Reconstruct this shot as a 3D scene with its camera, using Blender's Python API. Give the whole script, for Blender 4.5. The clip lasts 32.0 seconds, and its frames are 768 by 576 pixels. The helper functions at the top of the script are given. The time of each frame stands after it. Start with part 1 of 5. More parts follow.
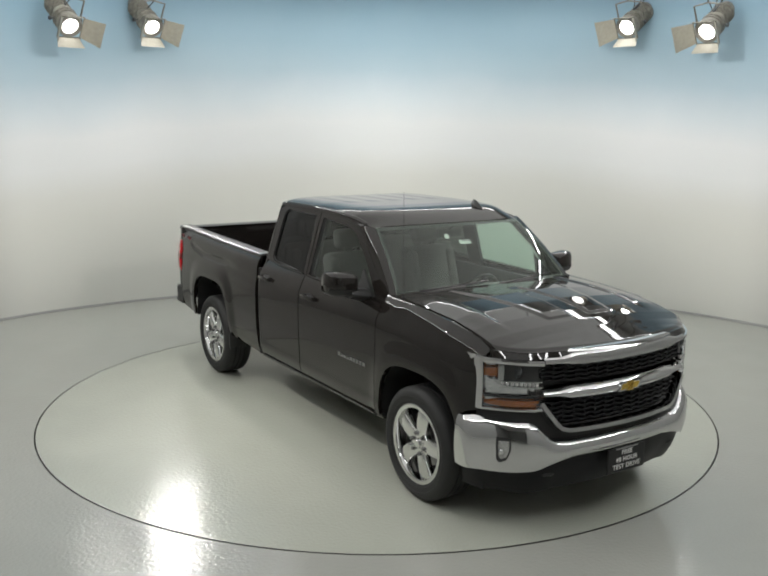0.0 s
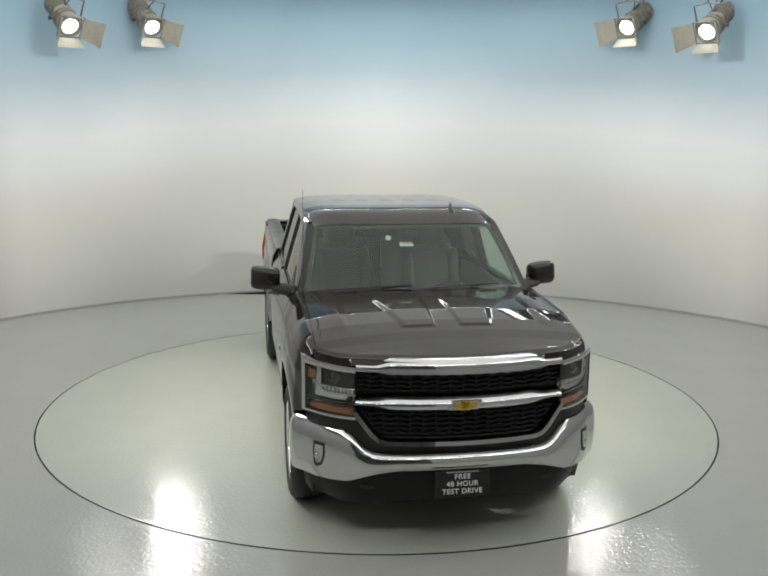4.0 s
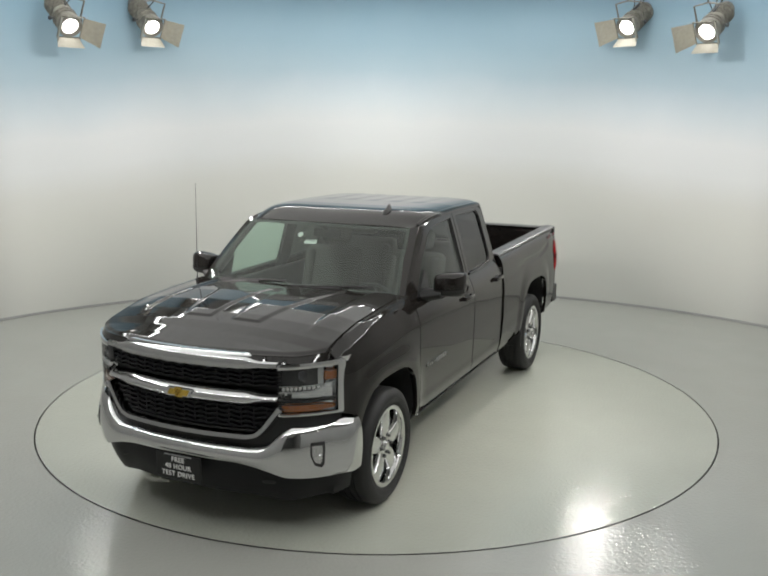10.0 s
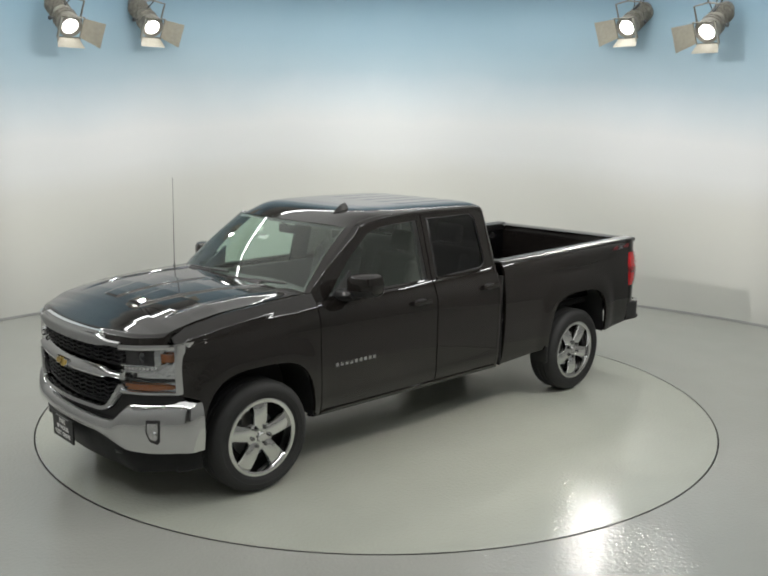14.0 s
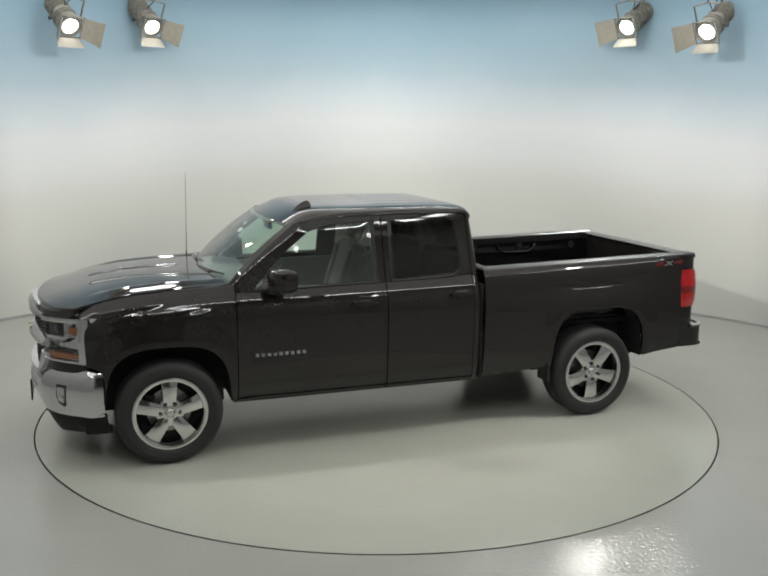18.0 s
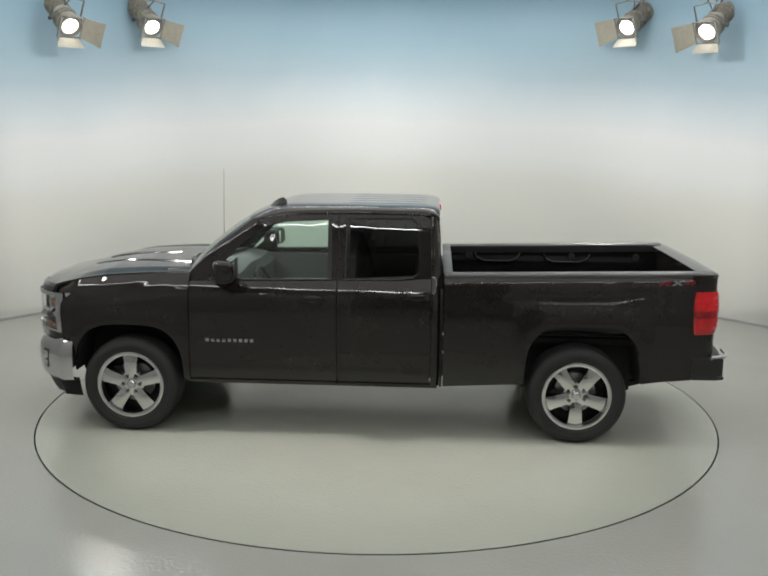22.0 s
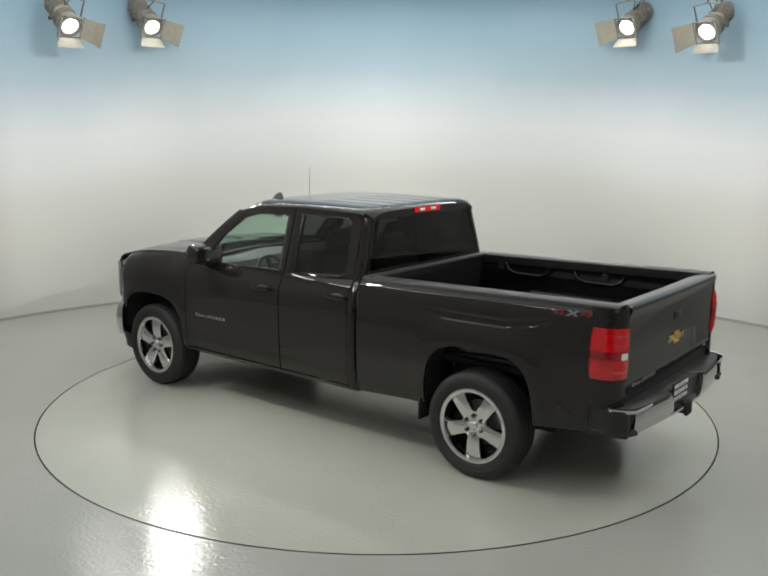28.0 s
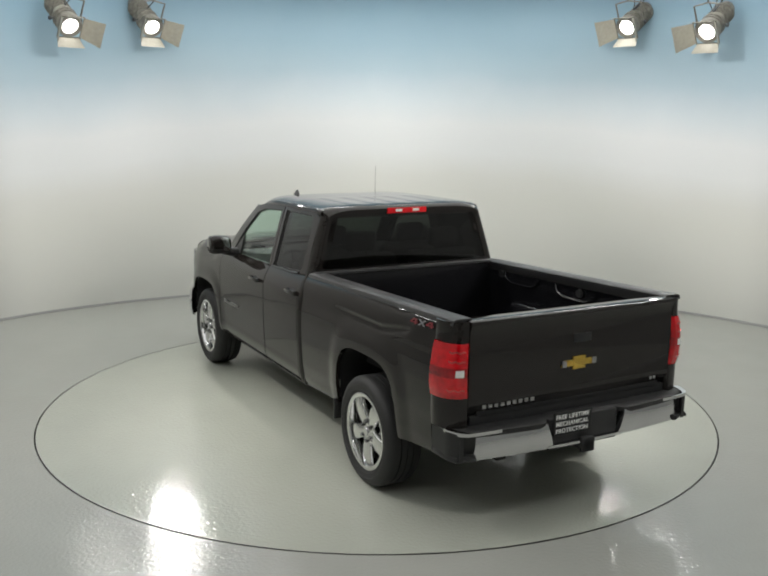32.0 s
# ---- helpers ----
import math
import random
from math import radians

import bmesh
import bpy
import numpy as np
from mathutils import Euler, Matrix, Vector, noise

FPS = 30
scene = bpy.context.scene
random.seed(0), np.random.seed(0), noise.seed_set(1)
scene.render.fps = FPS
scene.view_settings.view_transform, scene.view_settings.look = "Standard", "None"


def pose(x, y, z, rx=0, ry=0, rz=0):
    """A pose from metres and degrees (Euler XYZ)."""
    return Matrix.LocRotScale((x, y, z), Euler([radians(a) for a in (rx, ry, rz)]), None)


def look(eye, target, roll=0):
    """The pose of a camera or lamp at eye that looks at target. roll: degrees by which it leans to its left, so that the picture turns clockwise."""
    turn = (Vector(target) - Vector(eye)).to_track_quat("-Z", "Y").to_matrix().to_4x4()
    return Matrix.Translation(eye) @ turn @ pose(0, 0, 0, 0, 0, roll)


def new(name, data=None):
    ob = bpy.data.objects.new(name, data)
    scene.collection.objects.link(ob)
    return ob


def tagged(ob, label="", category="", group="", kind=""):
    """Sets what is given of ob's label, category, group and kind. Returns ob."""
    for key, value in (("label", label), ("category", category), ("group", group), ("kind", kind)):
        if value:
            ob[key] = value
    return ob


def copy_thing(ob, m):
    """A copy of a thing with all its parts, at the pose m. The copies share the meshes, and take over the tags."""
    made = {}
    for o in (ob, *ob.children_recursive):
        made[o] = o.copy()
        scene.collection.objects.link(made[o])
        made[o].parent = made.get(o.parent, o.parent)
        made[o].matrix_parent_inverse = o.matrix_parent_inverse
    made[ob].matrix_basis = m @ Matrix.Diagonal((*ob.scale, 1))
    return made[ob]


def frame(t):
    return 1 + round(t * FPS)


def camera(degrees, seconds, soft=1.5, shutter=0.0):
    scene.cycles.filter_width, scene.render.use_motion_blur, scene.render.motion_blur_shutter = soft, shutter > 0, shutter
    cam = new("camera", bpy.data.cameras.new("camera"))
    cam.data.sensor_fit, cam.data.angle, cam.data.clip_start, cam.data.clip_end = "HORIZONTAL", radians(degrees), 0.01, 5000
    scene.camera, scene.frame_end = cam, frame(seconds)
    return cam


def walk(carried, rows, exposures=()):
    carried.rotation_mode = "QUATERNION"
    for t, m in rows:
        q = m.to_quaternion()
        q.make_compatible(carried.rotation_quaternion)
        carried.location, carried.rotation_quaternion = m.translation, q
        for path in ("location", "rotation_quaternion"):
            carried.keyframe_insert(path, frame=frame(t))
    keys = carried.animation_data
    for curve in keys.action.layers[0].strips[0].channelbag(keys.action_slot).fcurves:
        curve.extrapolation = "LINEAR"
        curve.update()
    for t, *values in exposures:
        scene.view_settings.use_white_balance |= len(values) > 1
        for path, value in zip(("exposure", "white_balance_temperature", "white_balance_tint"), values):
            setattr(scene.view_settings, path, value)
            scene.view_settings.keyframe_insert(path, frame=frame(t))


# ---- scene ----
cam = camera(47.4, 32.0, soft=2.0)
EYE = Vector((0.05, -7.827, 2.546))
VIEW = look(EYE, EYE + Vector((0, 0.98251, -0.18622)), 0.528)
walk(cam, [(0.0, VIEW), (32.0, VIEW)])
scene.view_settings.exposure = 0.36


# ---- world and large lights ----
world = bpy.data.worlds.new("studio_world")
world.use_nodes = True
world.node_tree.nodes["Background"].inputs[0].default_value = (0.5, 0.5, 0.48, 1)
world.node_tree.nodes["Background"].inputs[1].default_value = 0.02
scene.world = world

ROOM = (0.056, -0.807)      # centre of the curved studio wall
ROOM_R = 6.288
CEILING_Z = 4.85
TABLE_R = 2.979


def area_lamp(name, m, w, h, power, colour=(1, 1, 1)):
    data = bpy.data.lights.new(name, "AREA")
    data.shape, data.size, data.size_y, data.energy, data.color = "RECTANGLE", w, h, power, colour
    ob = new(name, data)
    ob.matrix_world = m
    return ob


def spot_lamp(name, m, power, degrees, blend, radius, colour=(1, 1, 1)):
    data = bpy.data.lights.new(name, "SPOT")
    data.energy, data.spot_size, data.spot_blend = power, radians(degrees), blend
    data.shadow_soft_size, data.color = radius, colour
    ob = new(name, data)
    ob.matrix_world = m
    return ob


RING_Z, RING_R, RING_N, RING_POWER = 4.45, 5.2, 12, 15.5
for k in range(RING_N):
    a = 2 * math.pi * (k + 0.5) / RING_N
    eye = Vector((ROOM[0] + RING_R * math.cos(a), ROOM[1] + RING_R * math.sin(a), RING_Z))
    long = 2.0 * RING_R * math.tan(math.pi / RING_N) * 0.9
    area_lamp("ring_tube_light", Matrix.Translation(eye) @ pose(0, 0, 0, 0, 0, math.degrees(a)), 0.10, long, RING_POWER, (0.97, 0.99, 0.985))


# unseen round fill light, added to brighten floor, windscreen and hood
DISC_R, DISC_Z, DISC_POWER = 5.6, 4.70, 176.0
disc = bpy.data.lights.new("fill_disc_light", "AREA")
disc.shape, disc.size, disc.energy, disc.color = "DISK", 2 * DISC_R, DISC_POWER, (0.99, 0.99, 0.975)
new("fill_disc_light", disc).matrix_world = pose(0.056, -0.75, DISC_Z - 0.02)


# ---- materials ----
def principled(name, base, rough=0.5, metal=0.0, coat=0.0, coat_rough=0.03, bump=0.0, scale=20.0, vary=0.08, rough_vary=0.05,
               detail=4.0, spec=0.5, emit=None, emit_power=0.0, trans=0.0, ior=1.45):
    """Base colour varied by two sizes of noise, with roughness and relief from the fine one."""
    mat = bpy.data.materials.new(name)
    mat.use_nodes = True
    nt = mat.node_tree
    b = nt.nodes["Principled BSDF"]
    b.inputs["Base Color"].default_value = (*base, 1)
    b.inputs["Roughness"].default_value = rough
    b.inputs["Metallic"].default_value = metal
    b.inputs["Coat Weight"].default_value = coat
    b.inputs["Coat Roughness"].default_value = coat_rough
    b.inputs["Specular IOR Level"].default_value = spec
    b.inputs["Transmission Weight"].default_value = trans
    b.inputs["IOR"].default_value = ior
    if emit:
        b.inputs["Emission Color"].default_value = (*emit, 1)
        b.inputs["Emission Strength"].default_value = emit_power
    co = nt.nodes.new("ShaderNodeTexCoord")
    fine = nt.nodes.new("ShaderNodeTexNoise")
    fine.inputs["Scale"].default_value, fine.inputs["Detail"].default_value = scale, detail
    big = nt.nodes.new("ShaderNodeTexNoise")
    big.inputs["Scale"].default_value, big.inputs["Detail"].default_value = scale * 0.07, 2.0
    nt.links.new(co.outputs["Object"], fine.inputs["Vector"])
    nt.links.new(co.outputs["Object"], big.inputs["Vector"])
    if vary:
        add = nt.nodes.new("ShaderNodeMath")
        nt.links.new(fine.outputs["Fac"], add.inputs[0])
        nt.links.new(big.outputs["Fac"], add.inputs[1])
        ramp = nt.nodes.new("ShaderNodeMapRange")
        ramp.inputs["From Min"].default_value, ramp.inputs["From Max"].default_value = 0.6, 1.4
        ramp.inputs["To Min"].default_value, ramp.inputs["To Max"].default_value = 1 - vary, 1 + vary
        nt.links.new(add.outputs[0], ramp.inputs["Value"])
        mul = nt.nodes.new("ShaderNodeVectorMath")
        mul.operation = "SCALE"
        mul.inputs[0].default_value = base
        nt.links.new(ramp.outputs[0], mul.inputs["Scale"])
        nt.links.new(mul.outputs[0], b.inputs["Base Color"])
    if rough_vary:
        rr = nt.nodes.new("ShaderNodeMapRange")
        rr.inputs["From Min"].default_value, rr.inputs["From Max"].default_value = 0.3, 0.7
        rr.inputs["To Min"].default_value, rr.inputs["To Max"].default_value = max(0.0, rough - rough_vary), rough + rough_vary
        nt.links.new(big.outputs["Fac"], rr.inputs["Value"])
        nt.links.new(rr.outputs[0], b.inputs["Roughness"])
    if bump:
        bn = nt.nodes.new("ShaderNodeBump")
        bn.inputs["Strength"].default_value, bn.inputs["Distance"].default_value = bump, 0.004
        nt.links.new(fine.outputs["Fac"], bn.inputs["Height"])
        nt.links.new(bn.outputs[0], b.inputs["Normal"])
    return mat


def pane(name, tint, gloss_rough=0.01, haze_share=0.0):
    """Thin tinted glass: clear with a mirror gloss that grows towards grazing."""
    mat = bpy.data.materials.new(name)
    mat.use_nodes = True
    nt = mat.node_tree
    nt.nodes.remove(nt.nodes["Principled BSDF"])
    out = nt.nodes["Material Output"]
    clear = nt.nodes.new("ShaderNodeBsdfTransparent")
    clear.inputs[0].default_value = (*tint, 1)
    gloss = nt.nodes.new("ShaderNodeBsdfGlossy")
    gloss.inputs["Roughness"].default_value = gloss_rough
    face = nt.nodes.new("ShaderNodeLayerWeight")
    steep = nt.nodes.new("ShaderNodeMath")
    steep.operation = "POWER"
    steep.inputs[1].default_value = 5.0
    nt.links.new(face.outputs["Facing"], steep.inputs[0])
    fres = nt.nodes.new("ShaderNodeMath")
    fres.operation = "MULTIPLY_ADD"
    fres.inputs[1].default_value, fres.inputs[2].default_value = 0.92, 0.06
    nt.links.new(steep.outputs[0], fres.inputs[0])
    mix = nt.nodes.new("ShaderNodeMixShader")
    nt.links.new(fres.outputs[0], mix.inputs[0])
    nt.links.new(clear.outputs[0], mix.inputs[1])
    nt.links.new(gloss.outputs[0], mix.inputs[2])
    # pale diffuse veil mixed in for the light mirrored by the glass
    haze = nt.nodes.new("ShaderNodeBsdfDiffuse")
    haze.inputs[0].default_value = (0.62, 0.68, 0.60, 1)
    veil = nt.nodes.new("ShaderNodeMixShader")
    veil.inputs[0].default_value = haze_share
    nt.links.new(mix.outputs[0], veil.inputs[1])
    nt.links.new(haze.outputs[0], veil.inputs[2])
    nt.links.new(veil.outputs[0], out.inputs[0])
    return mat


def wall_lit_tones():
    """Wall colour in soft bands: pale grey, then white, then dusty blue; the lit band is coloured in."""
    mat = principled("studio_wall_lit_tones", (0.62, 0.62, 0.60), 0.7, vary=0.0, rough_vary=0.05, scale=6.0, bump=0.15)
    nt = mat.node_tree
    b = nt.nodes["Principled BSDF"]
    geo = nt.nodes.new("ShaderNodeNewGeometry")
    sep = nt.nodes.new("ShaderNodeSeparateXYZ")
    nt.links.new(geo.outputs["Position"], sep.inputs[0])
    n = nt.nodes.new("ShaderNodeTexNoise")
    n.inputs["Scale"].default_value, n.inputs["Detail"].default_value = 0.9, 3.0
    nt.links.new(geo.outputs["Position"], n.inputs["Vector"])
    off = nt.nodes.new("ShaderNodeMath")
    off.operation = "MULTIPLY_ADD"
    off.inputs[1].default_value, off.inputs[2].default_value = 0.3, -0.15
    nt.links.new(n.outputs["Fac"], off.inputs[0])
    # the bands, and the light edge coloured into them, hang lower towards both sides
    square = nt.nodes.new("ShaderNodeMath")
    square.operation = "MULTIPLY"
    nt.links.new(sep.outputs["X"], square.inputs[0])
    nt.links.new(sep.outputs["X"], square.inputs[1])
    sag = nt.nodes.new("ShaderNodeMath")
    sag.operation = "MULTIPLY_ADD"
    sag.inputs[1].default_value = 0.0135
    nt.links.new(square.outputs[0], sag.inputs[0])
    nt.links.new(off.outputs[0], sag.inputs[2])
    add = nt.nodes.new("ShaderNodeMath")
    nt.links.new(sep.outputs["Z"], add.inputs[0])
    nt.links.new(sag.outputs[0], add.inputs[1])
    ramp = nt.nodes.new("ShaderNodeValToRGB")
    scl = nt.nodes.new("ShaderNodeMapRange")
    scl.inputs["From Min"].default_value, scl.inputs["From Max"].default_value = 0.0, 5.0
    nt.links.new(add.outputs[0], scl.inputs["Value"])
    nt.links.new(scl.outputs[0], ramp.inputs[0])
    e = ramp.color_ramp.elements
    e[0].position, e[0].color = 0.30, (*WALL_DIM, 1)
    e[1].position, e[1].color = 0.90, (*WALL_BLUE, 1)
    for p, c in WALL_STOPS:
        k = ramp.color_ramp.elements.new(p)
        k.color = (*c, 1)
    # the blue lies on the wall behind the turntable; unseen rest grey for neutral reflections
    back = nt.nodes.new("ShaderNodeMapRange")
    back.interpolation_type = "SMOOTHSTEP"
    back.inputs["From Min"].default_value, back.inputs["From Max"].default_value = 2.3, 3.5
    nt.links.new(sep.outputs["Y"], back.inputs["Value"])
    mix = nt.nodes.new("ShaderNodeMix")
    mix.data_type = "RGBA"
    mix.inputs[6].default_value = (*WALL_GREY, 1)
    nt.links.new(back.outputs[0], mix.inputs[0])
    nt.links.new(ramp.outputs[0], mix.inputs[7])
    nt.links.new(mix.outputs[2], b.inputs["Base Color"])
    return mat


def epoxy(name, base):
    """Pale glossy floor coating with faint clouding and a fine orange-peel relief."""
    mat = principled(name, base, 0.12, vary=0.035, rough_vary=0.03, scale=2.4)
    nt = mat.node_tree
    co = nt.nodes.new("ShaderNodeTexCoord")
    n = nt.nodes.new("ShaderNodeTexNoise")
    n.inputs["Scale"].default_value, n.inputs["Detail"].default_value = 38.0, 1.0
    nt.links.new(co.outputs["Object"], n.inputs["Vector"])
    bn = nt.nodes.new("ShaderNodeBump")
    bn.inputs["Strength"].default_value, bn.inputs["Distance"].default_value = 0.5, 0.0050
    nt.links.new(n.outputs["Fac"], bn.inputs["Height"])
    nt.links.new(bn.outputs[0], nt.nodes["Principled BSDF"].inputs["Normal"])
    return mat


# the grey foot and white stops hold the wall's uneven light as colour
WALL_DIM = (0.63, 0.63, 0.585)
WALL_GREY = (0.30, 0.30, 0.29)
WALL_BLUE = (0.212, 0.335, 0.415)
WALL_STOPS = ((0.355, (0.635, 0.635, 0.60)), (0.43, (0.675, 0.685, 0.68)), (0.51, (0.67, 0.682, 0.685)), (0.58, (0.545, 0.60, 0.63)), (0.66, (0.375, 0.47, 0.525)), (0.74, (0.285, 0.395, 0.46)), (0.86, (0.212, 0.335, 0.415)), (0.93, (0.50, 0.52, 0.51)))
M_WALL = wall_lit_tones()
M_FLOOR = epoxy("studio_floor_epoxy", (0.365, 0.367, 0.338))
M_TABLE = epoxy("turntable_epoxy", (0.425, 0.438, 0.380))
M_GAP = principled("dark_rubber_gap", (0.02, 0.02, 0.018), 0.7)
M_CEIL = principled("ceiling_paint", (0.75, 0.76, 0.74), 0.8, scale=5.0)
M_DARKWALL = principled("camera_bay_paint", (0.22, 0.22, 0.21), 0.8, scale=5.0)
M_PAINT = principled("black_metallic_paint", (0.0150, 0.0128, 0.0115), 0.5, coat=0.95, coat_rough=0.028, vary=0.03, rough_vary=0.02, scale=60.0, spec=0.0)
M_REFLECTOR = principled("lamp_reflector", (0.82, 0.82, 0.83), 0.08, 1.0, vary=0.15, rough_vary=0.04, scale=34.0, bump=0.7)
M_FOG = principled("fog_lamp_glass", (0.55, 0.55, 0.55), 0.12, 0.8, coat=1.0, scale=160.0, vary=0.5, bump=0.4)
M_GRILLE = principled("satin_black_grille", (0.011, 0.011, 0.012), 0.45, scale=70.0, spec=0.25)
M_CHROME = principled("chrome", (0.64, 0.64, 0.645), 0.035, 1.0, vary=0.03, rough_vary=0.02, scale=8.0)
M_RIM = principled("polished_rim", (0.66, 0.66, 0.66), 0.06, 1.0, vary=0.04, rough_vary=0.03, scale=12.0)
M_PLASTIC = principled("black_plastic", (0.020, 0.020, 0.020), 0.45, vary=0.12, scale=80.0, bump=0.1)
M_LINER = principled("bed_liner", (0.006, 0.006, 0.007), 0.19, vary=0.15, scale=90.0, bump=0.08, spec=0.4)
M_RUBBER = principled("tyre_rubber", (0.023, 0.023, 0.023), 0.62, vary=0.15, scale=70.0, bump=0.15)
M_UNDER = principled("underbody", (0.016, 0.016, 0.016), 0.7, vary=0.2, scale=20.0)
M_STEEL = principled("brushed_steel", (0.35, 0.35, 0.34), 0.35, 1.0, scale=30.0)
M_GLASS = pane("clear_glass", (0.78, 0.90, 0.84), haze_share=0.02)
M_SCREEN = pane("windscreen_glass", (0.64, 0.79, 0.71), haze_share=0.03)
M_PRIVACY = pane("privacy_glass", (0.10, 0.105, 0.10))
M_REARGLASS = pane("rear_privacy_glass", (0.04, 0.043, 0.04))
M_LENS = pane("lamp_lens", (0.93, 0.94, 0.95))
M_AMBER = principled("amber_lens", (0.25, 0.072, 0.014), 0.15, coat=1.0, scale=60.0, vary=0.1)
M_RED = principled("red_lens", (0.56, 0.002, 0.007), 0.14, coat=1.0, scale=26.0, vary=0.4, bump=0.3)
M_RED_BRIGHT = principled("bright_red_glints", (1.0, 0.10, 0.10), 0.16, 0.9, coat=1.0, scale=140.0, vary=0.5, bump=0.6)
M_RED_DARK = principled("dark_red_lens", (0.30, 0.003, 0.007), 0.2, coat=1.0, scale=40.0, vary=0.6, bump=0.4)
M_WHITE_LENS = principled("white_lens", (0.75, 0.74, 0.72), 0.15, coat=1.0, scale=60.0)
M_GOLD = principled("gold_badge", (0.66, 0.45, 0.09), 0.28, 0.75, scale=50.0)
M_SILVER = principled("silver_badge", (0.42, 0.42, 0.42), 0.3, 0.9, scale=50.0)
M_DECAL = principled("red_decal", (0.22, 0.016, 0.026), 0.4, scale=60.0)
M_DECAL_SILVER = principled("silver_decal", (0.24, 0.24, 0.25), 0.35, scale=60.0)
M_WHITE = principled("white_print", (0.80, 0.80, 0.78), 0.5, scale=80.0)
M_SEAT = principled("grey_cloth", (0.085, 0.085, 0.08), 0.9, scale=12.0, vary=0.05)
M_DASH = principled("dark_grey_dash", (0.10, 0.10, 0.10), 0.6, scale=90.0, bump=0.2)
M_HOUSING = principled("taupe_lamp_housing", (0.17, 0.163, 0.138), 0.5, scale=22.0, vary=0.6, bump=0.2)
M_DOORS = principled("pale_barn_door_metal", (0.34, 0.325, 0.27), 0.5, scale=20.0, vary=0.15)
M_CABLE = principled("grey_cable", (0.05, 0.055, 0.06), 0.6, scale=60.0)
M_BULB = principled("glowing_lens", (0.9, 0.9, 0.9), 0.3, vary=0.0, rough_vary=0.0, emit=(1.0, 0.97, 0.93), emit_power=8.0)
M_FILAMENT = principled("white_hot_bulb", (0.9, 0.9, 0.9), 0.3, vary=0.0, rough_vary=0.0, emit=(1.0, 0.97, 0.93), emit_power=36.0)
M_PANEL_GLOW = principled("softbox_cloth", (0.8, 0.8, 0.8), 0.8, vary=0.0, rough_vary=0.0, emit=(1.0, 0.985, 0.95), emit_power=8.0)


# ---- mesh helpers ----
def part(name, bm, material, parent=None, label="", smooth=38.0):
    """Link a bmesh as one mesh object, under a thing or a part."""
    bmesh.ops.remove_doubles(bm, verts=bm.verts, dist=1e-5)
    bmesh.ops.recalc_face_normals(bm, faces=bm.faces)
    me = bpy.data.meshes.new(name)
    bm.to_mesh(me)
    bm.free()
    me.materials.append(material)
    if smooth:
        me.polygons.foreach_set("use_smooth", [True] * len(me.polygons))
        me.set_sharp_from_angle(angle=radians(smooth))
    ob = new(name, me)
    if parent:
        ob.parent = parent
    if label:
        ob["label"] = label
    return ob


def sheet(bm, rows, close=False):
    """A grid of quads through rows of points."""
    vs = [[bm.verts.new(p) for p in r] for r in rows]
    for a, b in zip(vs, vs[1:]):
        n = len(a)
        for i in range(n if close else n - 1):
            j = (i + 1) % n
            try:
                bm.faces.new((a[i], a[j], b[j], b[i]))
            except ValueError:
                pass
    return vs


def slab(bm, rows, off):
    """A grid with a second skin shifted by off (a vector, or a function of the point) and closed edges."""
    f = off if callable(off) else (lambda p: Vector(p) + Vector(off))
    a = sheet(bm, rows)
    b = sheet(bm, [[f(Vector(p)) for p in r] for r in rows])
    rim = lambda g: [*g[0], *[r[-1] for r in g[1:]], *g[-1][-2::-1], *[r[0] for r in g[-2:0:-1]]]
    ra, rb = rim(a), rim(b)
    for i in range(len(ra)):
        j = (i + 1) % len(ra)
        try:
            bm.faces.new((ra[i], ra[j], rb[j], rb[i]))
        except ValueError:
            pass


def box(bm, c, s, bevel=0.0, m=None, segs=2):
    r = bmesh.ops.create_cube(bm, size=1.0)
    vs = r["verts"]
    for v in vs:
        v.co = Vector((v.co.x * s[0] + c[0], v.co.y * s[1] + c[1], v.co.z * s[2] + c[2]))
    if bevel:
        es = list({e for v in vs for e in v.link_edges})
        r = bmesh.ops.bevel(bm, geom=es, offset=bevel, segments=segs, affect="EDGES", profile=0.5)
        vs = list({v for f in r["faces"] for v in f.verts} | {v for v in vs if v.is_valid})
    if m is not None:
        bmesh.ops.transform(bm, matrix=m, verts=vs)


def lathe(bm, profile, segs, axis="y", centre=(0, 0, 0), close=False):
    """Turn a profile of (radius, along) about an axis."""
    rows = []
    for k in range(segs + 1):
        a = 2 * math.pi * k / segs
        row = []
        for r, h in profile:
            c, s = r * math.cos(a), r * math.sin(a)
            p = {"y": (c, h, s), "z": (c, s, h), "x": (h, c, s)}[axis]
            row.append((p[0] + centre[0], p[1] + centre[1], p[2] + centre[2]))
        rows.append(row)
    sheet(bm, rows, close)


def tube(bm, pts, r, segs=8):
    """A round rod along a line of points."""
    pts = [Vector(p) for p in pts]
    rows = []
    for i, p in enumerate(pts):
        d = (pts[min(i + 1, len(pts) - 1)] - pts[max(i - 1, 0)]).normalized()
        q = d.to_track_quat("Z", "Y")
        rr = r[i] if isinstance(r, (list, tuple)) else r
        rows.append([p + q @ Vector((rr * math.cos(2 * math.pi * k / segs), rr * math.sin(2 * math.pi * k / segs), 0)) for k in range(segs)])
    vs = sheet(bm, rows, True)
    bm.faces.new(vs[0])
    bm.faces.new(vs[-1])


